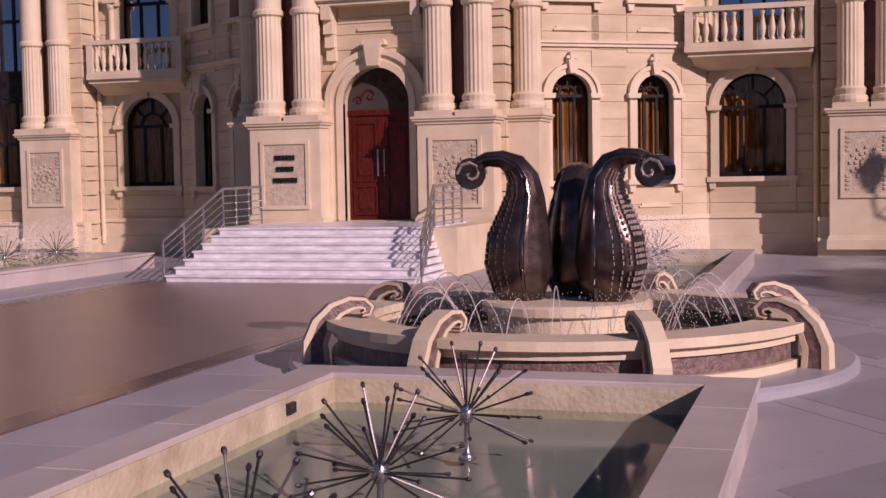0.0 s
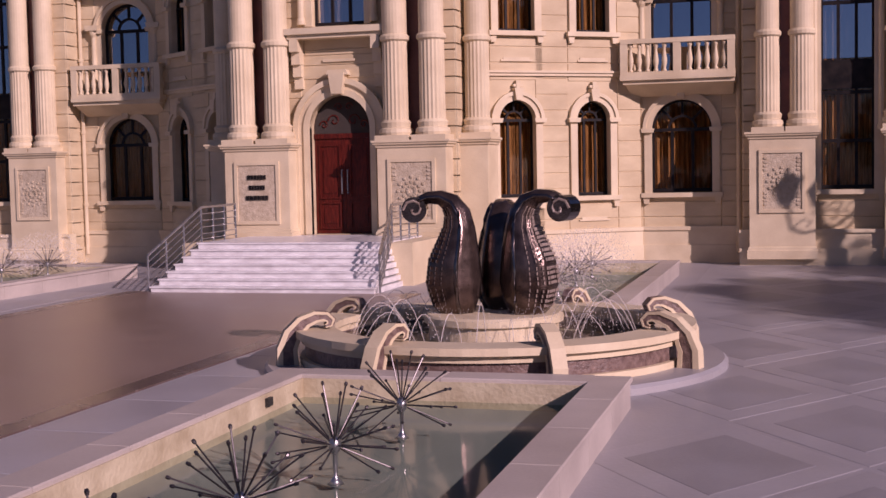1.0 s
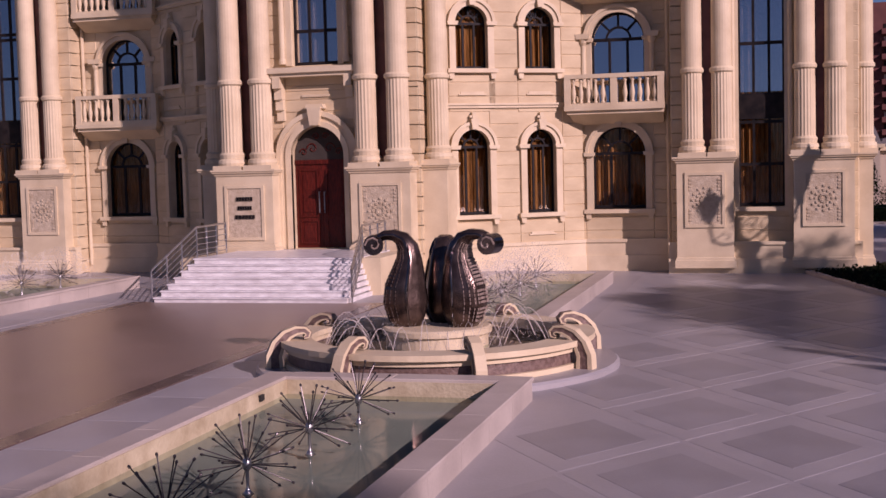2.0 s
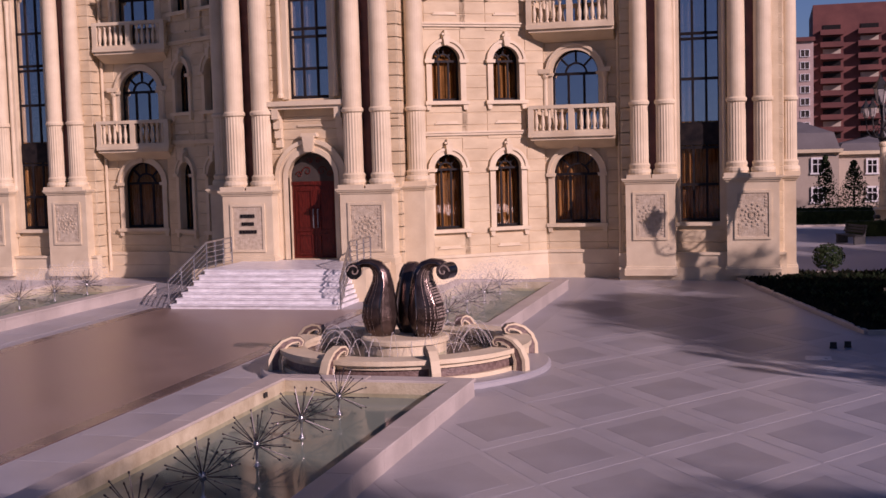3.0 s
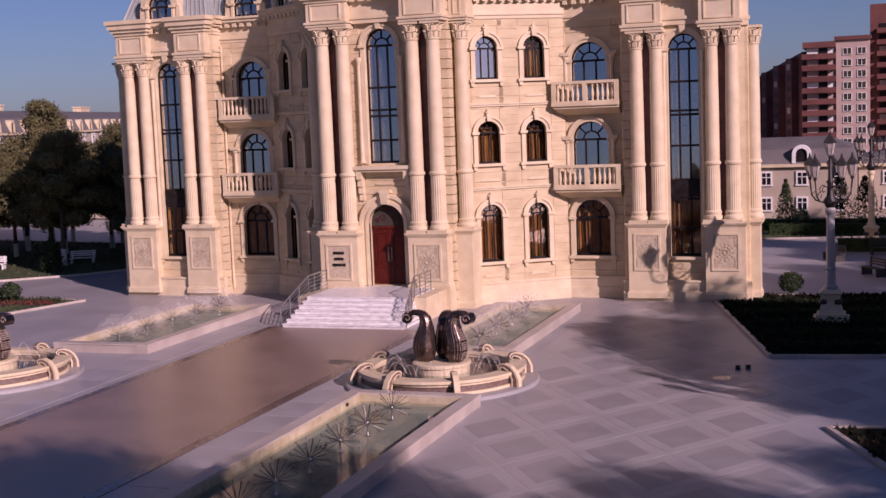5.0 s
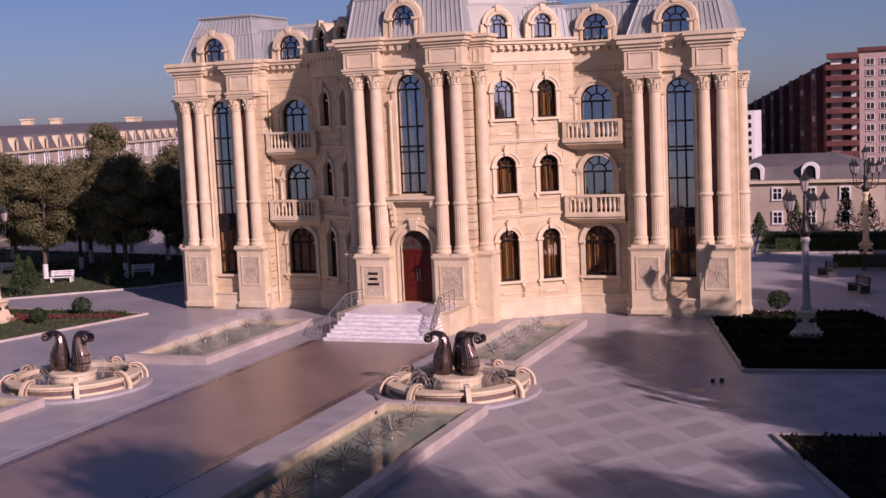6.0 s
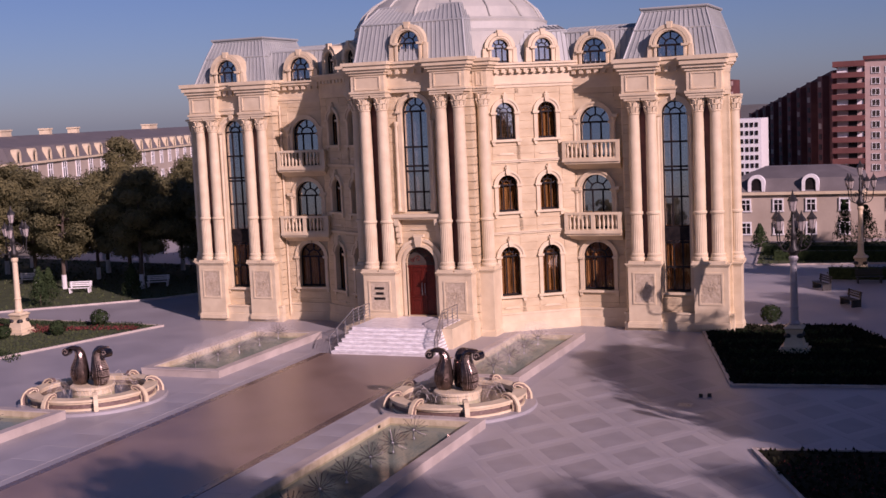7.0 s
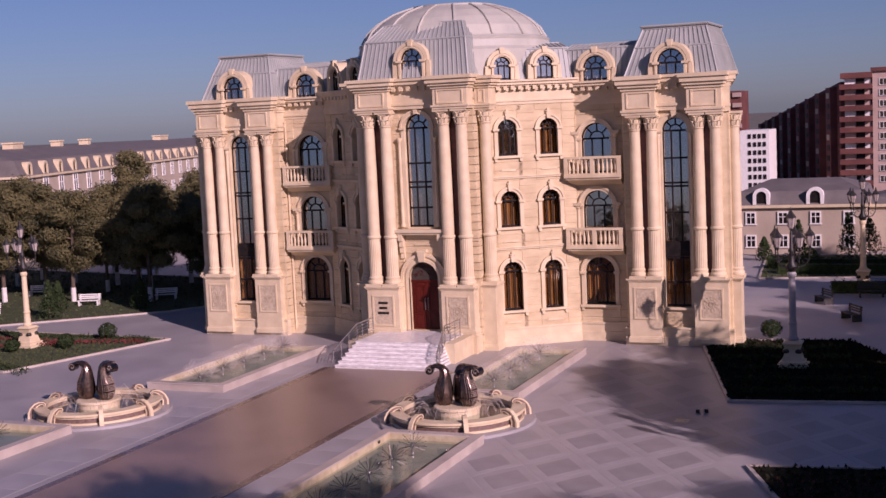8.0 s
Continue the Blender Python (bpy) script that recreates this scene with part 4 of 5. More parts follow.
            part("petal_edge", bm, PETAL_EDGE, pt, "polished bronze edge", smooth=True)
        bm = bmesh.new()
        tip = pts[-1]
        solid(bm, [[(tip.x + .06 + .19 * math.cos(2 * math.pi * q / 20), y, tip.z - .11 + .19 * math.sin(2 * math.pi * q / 20)) for q in range(20)] for y in (-.19 * g, -.17 * g, .17 * g, .19 * g)], R)
        part("curl", bm, PETAL_EDGE, pt, "polished rolled petal tip")
        for sd in (-1, 1):                # spiral end of the roll
            bm = bmesh.new()
            tube(bm, [(tip.x + .06 + (.165 - .016 * q) * math.cos(q * .75), sd * .205 * g, tip.z - .11 + (.165 - .016 * q) * math.sin(q * .75)) for q in range(10)], .02, 5, R)
            part("spiral", bm, MOSAIC_L, pt, "pale spiral on the roll's end")
        # pale mosaic squares in upright rows on the outer face
        bm = bmesh.new()
        for i in range(1, 7):
            for h in range(4):
                f = h / 4
                p = pts[i].lerp(pts[i + 1], f)
                th = (prof[i][2] * (1 - f) + prof[i + 1][2] * f) * g * .92
                w = (prof[i][3] * (1 - f) + prof[i + 1][3] * f) * g * .85
                d = (pts[i + 1] - pts[i]).normalized()
                nrm = Vector((d.z, 0, -d.x))
                for s in [-.9 + .15 * z for z in range(13)]:
                    a = math.acos(s)
                    lobe = 1 + .07 * math.cos(6 * a)
                    cen = p + Vector((0, s * w * lobe, 0)) + nrm * (math.sin(a) * th * lobe - .004)
                    hu, hv = Vector((0, .016 + .012 * math.sin(a), 0)), d * .024
                    solid(bm, [[cen - hu - hv, cen + hu - hv, cen + hu + hv, cen - hu + hv], [cen - hu * .8 - hv * .8 + nrm * .006, cen + hu * .8 - hv * .8 + nrm * .006, cen + hu * .8 + hv * .8 + nrm * .006, cen - hu * .8 + hv * .8 + nrm * .006]], R)
        tagged(part("mosaic", bm, MOSAIC_L, pt, "pale mosaic squares"), kind="stuff")
    # jets
    for j in range(26):
        a = 2 * math.pi * j / 26
        R = Matrix.Rotation(a, 4, "Z")
        bm = bmesh.new()
        h = .55 + .12 * math.sin(j * 2.3)
        tube(bm, [(2.15 - .85 * f, .05 * math.sin(j) * f, .40 + 4 * h * f * (1 - f)) for f in [i / 9 for i in range(10)]], .008, 4, R)
        part("water_jet", bm, SPRAY, e, "thin arching water jet")
    rng = random.Random(5)
    bm = bmesh.new()
    for q in range(3000):
        a, r = rng.uniform(0, 6.283), rng.uniform(.9, 2.3)
        p = Vector((r * math.cos(a), r * math.sin(a), rng.uniform(.42, 1.0 - .2 * abs(r - 1.6))))
        s = rng.uniform(.002, .0045)
        v = [bm.verts.new(p + Vector(o) * s) for o in ((1, 1, 2), (-1, -1, 2), (-1, 1, -2), (1, -1, -2))]
        for f in ((0, 1, 2), (0, 3, 1), (0, 2, 3), (1, 3, 2)):
            bm.faces.new([v[i] for i in f])
    tagged(part("spray", bm, SPRAY, e, "fine white spray"), kind="stuff")
    return e


lily_fountain(8.4, -10.0, 0.1)
lily_fountain(-9.5, -12.2, 0.3)


# ---- planting beds, lawns, lamps ----
def bed(poly, material, label, category, top=.06, kerb=.12, name="flower_bed"):
    e = thing(name, (0, 0, 0), label, category)
    bm = bmesh.new()
    prism(bm, poly, 0, top)
    part("soil", bm, material, e)
    for p, q in zip(poly, poly[1:] + poly[:1]):
        F, L = wall_frame(p, q)
        n = max(1, min(40, int(L / 1.0)))
        for i in range(n):
            bm = bmesh.new()
            ext(bm, F, [(L * i / n + .004, 0), (L * (i + 1) / n - .004, 0), (L * (i + 1) / n - .004, kerb), (L * i / n + .004, kerb)], -.07, .08)
            part("kerb", bm, RIM, e)
    return e


def tufts(e, poly, n, h, material, name, seed):
    """Many small leaf blades over a bed."""
    rng = random.Random(seed)
    xs, ys = [p[0] for p in poly], [p[1] for p in poly]
    def inside(x, y):
        c = False
        for (xa, ya), (xb, yb) in zip(poly, poly[1:] + poly[:1]):
            if (ya > y) != (yb > y) and x < (xb - xa) * (y - ya) / (yb - ya) + xa:
                c = not c
        return c
    bm = bmesh.new()
    k = 0
    while k < n:
        x, y = rng.uniform(min(xs), max(xs)), rng.uniform(min(ys), max(ys))
        if not inside(x, y):
            continue
        k += 1
        a, s = rng.uniform(0, 6.283), h * rng.uniform(.6, 1.3)
        u = Vector((math.cos(a), math.sin(a), 0)) * s * .7
        p = Vector((x, y, .05))
        bm.faces.new([bm.verts.new(v) for v in (p - u, p + u, p + u * .3 + Vector((rng.uniform(-.5, .5) * s, rng.uniform(-.5, .5) * s, s)))])
    o = part(name, bm, material, e)
    tagged(o, kind="stuff")


POLY_R = [(15.2, 11.0), (19.35, -4.0), (40, -1.2), (30, -0.3), (23.4, 12.0)]
b1 = bed(POLY_R, SOIL, "dark planting bed with low clipped plants and stone kerb", "flower bed")
tufts(b1, POLY_R, 9000, .16, SOIL, "planting", 1)
for i in range(5):
    x0, y0 = 19.6 - .75 * i, -2.2 + 2.6 * i
    bm = bmesh.new()
    rng = random.Random(40 + i)
    for k in range(700):
        p = Vector((x0 + rng.uniform(0, 6.5), y0 + rng.uniform(-.25, .25), rng.uniform(.05, .32)))
        p.y += .16 * (p.x - x0)
        s = rng.uniform(.05, .12)
        bm.faces.new([bm.verts.new(p + Vector((rng.uniform(-s, s), rng.uniform(-s, s), rng.uniform(-s, s)))) for _ in range(3)])
    tagged(part("low_hedge", bm, HEDGE, b1, "low dark hedge row"), kind="stuff")
POLY_R3 = [(21.8, -14.4), (25.6, -23.5), (48, -20), (48, -10.8)]
b3 = bed(POLY_R3, SOIL, "flower bed with red flowers in a stone kerb", "flower bed")
tufts(b3, POLY_R3, 3500, .16, SOIL, "planting", 2)
tufts(b3, [(22.3, -14.9), (24.2, -19.4), (40, -17.5), (40, -12.8)], 900, .08, FLOWER, "flower_mass", 3)
POLY_L = [(-18.6, 6.8), (-22.2, -4.6), (-48, 0.0), (-48, 9.0)]
b2 = bed(POLY_L, GRASS, "green lawn bed with curved red flower borders", "flower bed")
tufts(b2, POLY_L, 7000, .10, GRASS, "grass", 4)
for q, (xa, ya, xb, yb) in enumerate(((-19.6, 5.9, -34, 6.9), (-19.5, 5.2, -30, 2.4), (-20.6, -4.8, -33, -.8), (-25, 4.0, -40, 5.2))):
    w = .5
    F, L = wall_frame((xa, ya), (xb, yb))
    rng = random.Random(q)
    bm = bmesh.new()
    for k in range(1500):
        u = rng.uniform(0, L)
        p = F @ Vector((u, rng.uniform(-w, w) + .5 * math.sin(u * .5), rng.uniform(.06, .25)))
        s = rng.uniform(.05, .11)
        bm.faces.new([bm.verts.new(p + Vector((rng.uniform(-s, s), rng.uniform(-s, s), rng.uniform(-s, s)))) for _ in range(3)])
    tagged(part("flower_border", bm, FLOWER if q % 2 else HEDGE, b2, "red and dark green flower border"), kind="stuff")
POLY_L2 = [(-22.5, 23), (-26.2, 17.4), (-36, 9.5), (-75, 11), (-75, 44), (-22.5, 34)]
l2 = bed(POLY_L2, GRASS, "lawn under the pine trees with pale kerb", "lawn", name="lawn")
tufts(l2, POLY_L2, 5000, .14, GRASS, "grass", 5)
POLY_FR = [(14.5, 38), (60, 44), (60, 57), (13, 53)]
l3 = bed(POLY_FR, GRASS, "far lawn with hedges before the low building", "lawn", name="lawn")
tufts(l3, POLY_FR, 2500, .16, GRASS, "grass", 6)


def leafball(bm, c, r, n, s, rng, flat=1.0, shell=.55, needle=False):
    for k in range(n):
        d = Vector((rng.gauss(0, 1), rng.gauss(0, 1), rng.gauss(0, 1))).normalized()
        t = shell + (1 - shell) * rng.random() ** .6
        p = Vector(c) + Vector((d.x * r, d.y * r, d.z * r * flat)) * t * (1 + .15 * noise.noise(d * 2.2 + Vector(c)))
        a = d.orthogonal().normalized()
        b = d.cross(a)
        ph = rng.uniform(0, 6.283)
        u = (a * math.cos(ph) + b * math.sin(ph)) * s * rng.uniform(.6, 1.4) + d * rng.uniform(-.5, .5) * s
        v = (b * math.cos(ph) - a * math.sin(ph)) * s * rng.uniform(.4, .9) + d * rng.uniform(-.5, .5) * s
        if needle:
            p = p + Vector((rng.gauss(0, .12), rng.gauss(0, .12), rng.gauss(0, .10)))
            bm.faces.new([bm.verts.new(q) for q in (p - u, p + v * .9, p + u)])
            continue
        bm.faces.new([bm.verts.new(q) for q in (p - u, p + v, p + u, p - v * .6)])


def shrub(x, y, r, h, label, cone=False, z=.05, group="clipped shrubs"):
    e = thing("shrub", (x, y, z), label, "shrub", group)
    rng = random.Random(int(x * 31 + y * 17))
    bm = bmesh.new()
    tube(bm, [(0, 0, 0), (0, 0, h * .5)], .05, 6)
    part("stem", bm, BARK, e)
    bm = bmesh.new()
    if cone:
        for k in range(9):
            f = k / 8
            leafball(bm, (0, 0, h * (.1 + .86 * f)), r * (1.05 - .9 * f), 170, .09, rng)
    else:
        leafball(bm, (0, 0, h * .5), r, 900, .07, rng, h / (2 * r) * .95, .7)
    part("foliage", bm, HEDGE, e)
    return e


shrub(19.0, 12.3, .62, 1.1, "round clipped dark shrub at the bed's edge")
for x, y, r in ((-23.6, 2.6, .55), (-23.1, 6.2, .62), (-26.5, 1.0, .5)):
    shrub(x, y, r, r * 1.8, "round clipped shrub on the lawn bed")
for x, y, r, h in ((-33.8, 13.3, 1.0, 2.9), (-29.6, 18.8, 1.0, 2.4), (-36, 17, .9, 2.3)):
    shrub(x, y, r, h, "dark conical clipped evergreen shrub", True)
for x, y, r, h in ((13.2, 50, .9, 2.0), (16.0, 51, 1.0, 3.4), (17.3, 47.5, .7, 1.4), (20.2, 50, 1.2, 4.0), (22.0, 49, 1.5, 3.6), (24.4, 50, 1.3, 4.4), (25.6, 48, .4, 4.4), (28.4, 49, 1.2, 2.6), (30.5, 50, 1.7, 3.6), (33, 51, 1.6, 3.0)):
    shrub(x, y, r, h, "dark green evergreen bush before the low building", h > 1.6, .05, "far bushes")
for x0, x1, y in ((14.2, 40, 44.5), (15.5, 44, 41), (20.5, 48, 31)):
    e = thing("hedge", (x0, y, 0), "long low clipped dark hedge", "hedge", "clipped hedges")
    rng = random.Random(int(x0 * 9))
    bm = bmesh.new()
    box(bm, 0.1, x1 - x0 - .1, -.4, .4, 0, .8)
    for k in range(3500):
        p = Vector((rng.uniform(0, x1 - x0), rng.choice((-.45, .45, rng.uniform(-.45, .45))), rng.uniform(.05, .9)))
        s = .11
        bm.faces.new([bm.verts.new(p + Vector((rng.uniform(-s, s), rng.uniform(-s, s), rng.uniform(-s, s)))) for _ in range(3)])
    part("foliage", bm, HEDGE, e)


def street_lamp(x, y, label, pale):
    e = thing("street_lamp", (x, y, 0.05), label, "street lamp", "ornate street lamps")
    m_ped, m_col = (STONE_L, STONE_L) if pale else (STONE_L, STRIP)
    bm = bmesh.new()
    box(bm, -.75, .75, -.75, .75, 0, .16)
    box(bm, -.6, .6, -.6, .6, .16, .34)
    solid(bm, [rect(-.5, .5, -.5, .5, .34), rect(-.36, .36, -.36, .36, .9), rect(-.42, .42, -.42, .42, 1.15), rect(-.5, .5, -.5, .5, 1.25), rect(-.34, .34, -.34, .34, 1.38)])
    part("pedestal", bm, m_ped, e)
    for a in range(4):
        bm = bmesh.new()
        turned(bm, [(.03, -.12), (.16, -.08), (.19, 0), (.14, .1), (.05, .14)], 10, Matrix.Rotation(a * math.pi / 2 + .78, 4, "Z") @ Matrix.Translation((.44, 0, .85)))
        part("ornament", bm, IRON, e, "dark cast ornament", smooth=True)
    bm = bmesh.new()
    turned(bm, [(.27, 1.38), (.30, 1.46), (.22, 1.6), (.2, 2.2), (.24, 2.26), (.19, 2.34), (.165, 4.6), (.22, 4.68), (.24, 4.8), (.18, 4.9)], 14)
    part("column", bm, m_col, e, smooth=False)
    bm = bmesh.new()
    turned(bm, [(.18, 4.9), (.26, 5.05), (.30, 5.2), (.16, 5.4), (.12, 5.9), (.18, 6.0), (.10, 6.1), (.07, 6.9), (.03, 7.05)], 12)
    part("crown_post", bm, IRON, e, smooth=True)
    def lantern(px, py, pz, s):
        bm = bmesh.new()
        turned(bm, [(.07 * s, 0), (.10 * s, .04), (.13 * s, .06), (.22 * s, .52 * s), (.2 * s, .54 * s)], 6, Matrix.Translation((px, py, pz)))
        l = part("lantern", bm, LANTERN, e, "hexagonal glass lantern")
        bm = bmesh.new()
        turned(bm, [(.26 * s, .53 * s), (.24 * s, .6 * s), (.08 * s, .82 * s), (.05 * s, .9 * s), (.015, 1.05 * s)], 6, Matrix.Translation((px, py, pz)))
        turned(bm, [(.03, -.14), (.08 * s, -.06), (.08 * s, .03)], 6, Matrix.Translation((px, py, pz)))
        for k in range(6):
            a = math.pi / 3 * k
            tube(bm, [(px + .13 * s * math.cos(a), py + .13 * s * math.sin(a), pz + .06), (px + .22 * s * math.cos(a), py + .22 * s * math.sin(a), pz + .53 * s)], .012, 4)
        part("lantern_cage", bm, IRON, l)
    for k in range(5):
        a = 2 * math.pi * k / 5 + .25
        R = Matrix.Rotation(a, 4, "Z")
        bm = bmesh.new()
        tube(bm, [(.1, 0, 5.25), (.35, 0, 5.12), (.65, 0, 5.2), (.85, 0, 5.45), (.88, 0, 5.75), (.92, 0, 6.1)], .035, 6, R)
        tube(bm, [(.12, 0, 5.75), (.35, 0, 5.85), (.5, 0, 5.7), (.42, 0, 5.55), (.32, 0, 5.62)], .022, 5, R)
        tube(bm, [(.85, 0, 5.45), (.65, 0, 5.6), (.52, 0, 5.45), (.6, 0, 5.33)], .02, 5, R)
        part("arm", bm, IRON, e)
        p = R @ Vector((.92, 0, 6.2))
        lantern(p.x, p.y, p.z, 1.0)
    lantern(0, 0, 7.1, 1.05)
    return e


street_lamp(21.2, 4.3, "ornate cast-iron lamp with six lanterns standing in the dark bed", False)
street_lamp(-26.8, 2.9, "ornate lamp with pale stone pedestal on the lawn", True)
street_lamp(29.5, -17.3, "ornate cast-iron lamp standing in the red flower bed", False)
street_lamp(22.6, 33, "ornate cast-iron lamp by the far path", True)


def bench(x, y, turn, m, label):
    e = thing("bench", (x, y, 0.0), label, "bench", "park benches")
    e.matrix_world = pose(x, y, 0, 0, 0, turn)
    for k in range(4):
        bm = bmesh.new()
        box(bm, -.9, .9, -.25 + .13 * k, -.15 + .13 * k, .42, .46)
        part("seat_slat", bm, m, e)
    for k in range(3):
        bm = bmesh.new()
        box(bm, -.9, .9, .28 + .03 * k, .32 + .03 * k, .55 + .14 * k, .65 + .14 * k)
        part("back_slat", bm, m, e)
    for s in (-.75, .75):
        bm = bmesh.new()
        box(bm, s - .05, s + .05, -.25, .28, 0, .42)
        box(bm, s - .05, s + .05, .28, .36, 0, .95)
        part("leg", bm, IRON if m is not WHITEPAINT else WHITEPAINT, e)


for x, y, t in ((-35.2, 19.6, 20), (-40.5, 14.2, 15), (-30.5, 23.4, 25), (-44, 24, 12)):
    bench(x, y, t, WHITEPAINT, "white park bench on the path under the pines")
for x, y, t in ((22.8, 19.3, -60), (20.5, 26.0, -60), (23.4, 29, 10)):
    bench(x, y, t, IRON, "dark park bench on the plaza")
bm = bmesh.new()
box(bm, 17.7, 18.3, -8.2, -7.6, 0.0, .016)
tagged(part("drain_cover", bm, STEEL), "square metal drain cover set in the plaza", "drain cover")
for x, y in ((18.4, -6.4), (18.75, -6.25)):
    e = thing("floodlight", (x, y, 0), "small dark ground floodlight on the plaza", "floodlight", "ground floodlights")
    bm = bmesh.new()
    box(bm, -.08, .08, -.05, .05, .05, .17)
    part("housing", bm, IRON, e)
    bm = bmesh.new()
    box(bm, -.09, .09, -.04, .04, 0, .05)
    part("foot", bm, IRON, e)


# ---- pines ----
def pine(x, y, h, seed, label, lime=True, spread=2.6):
    rng = random.Random(seed)
    e = thing("pine_tree", (x, y, 0.05), label, "tree", "pine trees")
    lean = (rng.uniform(-.4, .4), rng.uniform(-.4, .4))
    def at(f):
        return Vector((lean[0] * f * f, lean[1] * f * f, h * f))
    bm = bmesh.new()
    tube(bm, [at(f) for f in (0, .15, .35, .6, .8, .95)], .20, 8, r1=.05)
    t = part("trunk", bm, BARK, e)
    if lime:
        bm = bmesh.new()
        tube(bm, [at(f) for f in (0, .06, .14)], .215, 8, r1=.20)
        part("limewash", bm, LIMEWASH, t, "whitewashed trunk foot")
    crown = bmesh.new()
    for k in range(15):
        f = .30 + .66 * k / 14
        a = k * 2.4 + rng.uniform(-.4, .4)
        reach = spread * (1.15 - .75 * abs(f - .55) / .45) * rng.uniform(.65, 1.1) * (0.75 if f > .9 else 1)
        p = at(f)
        q = p + Vector((math.cos(a) * reach, math.sin(a) * reach, rng.uniform(.1, .8)))
        bm = bmesh.new()
        tube(bm, [p, p.lerp(q, .5) + Vector((0, 0, .12)), q], .07, 5, r1=.02)
        part("limb", bm, BARK, e)
        for c, rr in ((q, 1.0), (p.lerp(q, .55), .85)):
            leafball(crown, c + Vector((rng.uniform(-.3, .3), rng.uniform(-.3, .3), .2)), rr * rng.uniform(.85, 1.35), 640, .15, rng, .66, .25, True)
    part("crown", crown, PINE, e)
    return e


PROTO = [pine(-33.5, 24.0, 8.4, 1, "dark green pine with whitewashed trunk on the lawn"), pine(-38.2, 21.5, 8.2, 2, "dark green pine with whitewashed trunk on the lawn"),
         pine(-29.5, 28.5, 8.6, 3, "dark green pine with whitewashed trunk on the lawn"), pine(-43.5, 24.5, 8.7, 4, "dark green pine with whitewashed trunk on the lawn")]
SPOTS = [(-48.5, 21), (-53, 26), (-58.5, 22), (-64, 27), (-36, 29), (-41, 31), (-46.5, 32), (-26, 32), (-31.5, 34), (-52, 34), (-58, 33), (-25.5, 37), (-36.5, 37.5), (-42.5, 39), (-49, 41), (-64, 36), (-22.5, 41), (-29, 43), (-70, 24), (-71, 34), (-47.5, 16.5), (-55.5, 17), (-22.5, 27.5), (-24, 33.5), (-20.5, 34), (-27, 24.5), (-31, 22), (-19.5, 45), (-34.5, 33), (-39, 27), (-44.5, 20.5), (-51, 29.5)]
for k, (x, y) in enumerate(SPOTS):
    p = PROTO[k % 4]
    s = .97 + .09 * math.sin(k * 1.7)
    copy_thing(p, pose(x, y, .05, 0, 0, 77 * k) @ Matrix.Scale(s, 4))
tall = pine(-40.1, 33, 11.3, 9, "taller pointed pine rising over the others", spread=1.9)
# shade trees standing beyond the plaza's edge
for k, (x, y, h) in enumerate(((44, -25, 13), (38, 30, 12), (42, 36, 13), (36, 38, 11), (46, 26, 13), (33, 24, 10), (42, -3, 11), (46, 4, 13), (38, -10, 8.5), (50, 10, 14), (38, 4, 11), (43, 12, 12), (47, -13, 13), (52, -6, 14), (38, -17, 13), (56, 2, 14), (43, -50, 21), (48, -49, 20), (53, -45, 17.5), (57, -40, 17), (34, -12, 11.5), (36.5, -7, 12), (42, -10, 13))):
    copy_thing(PROTO[k % 4], pose(x, y, 0, 0, 0, 50 * k) @ Matrix.Scale(h / 8.5, 4))


# unseen tree row added behind the walk to darken the windows' reflections
for k in range(11):
    copy_thing(PROTO[k % 4], pose(-52 + 10.5 * k, -96 - 6 * (k % 2), 0, 0, 0, 31 * k) @ Matrix.Scale(1.0 + .1 * (k % 3), 4))


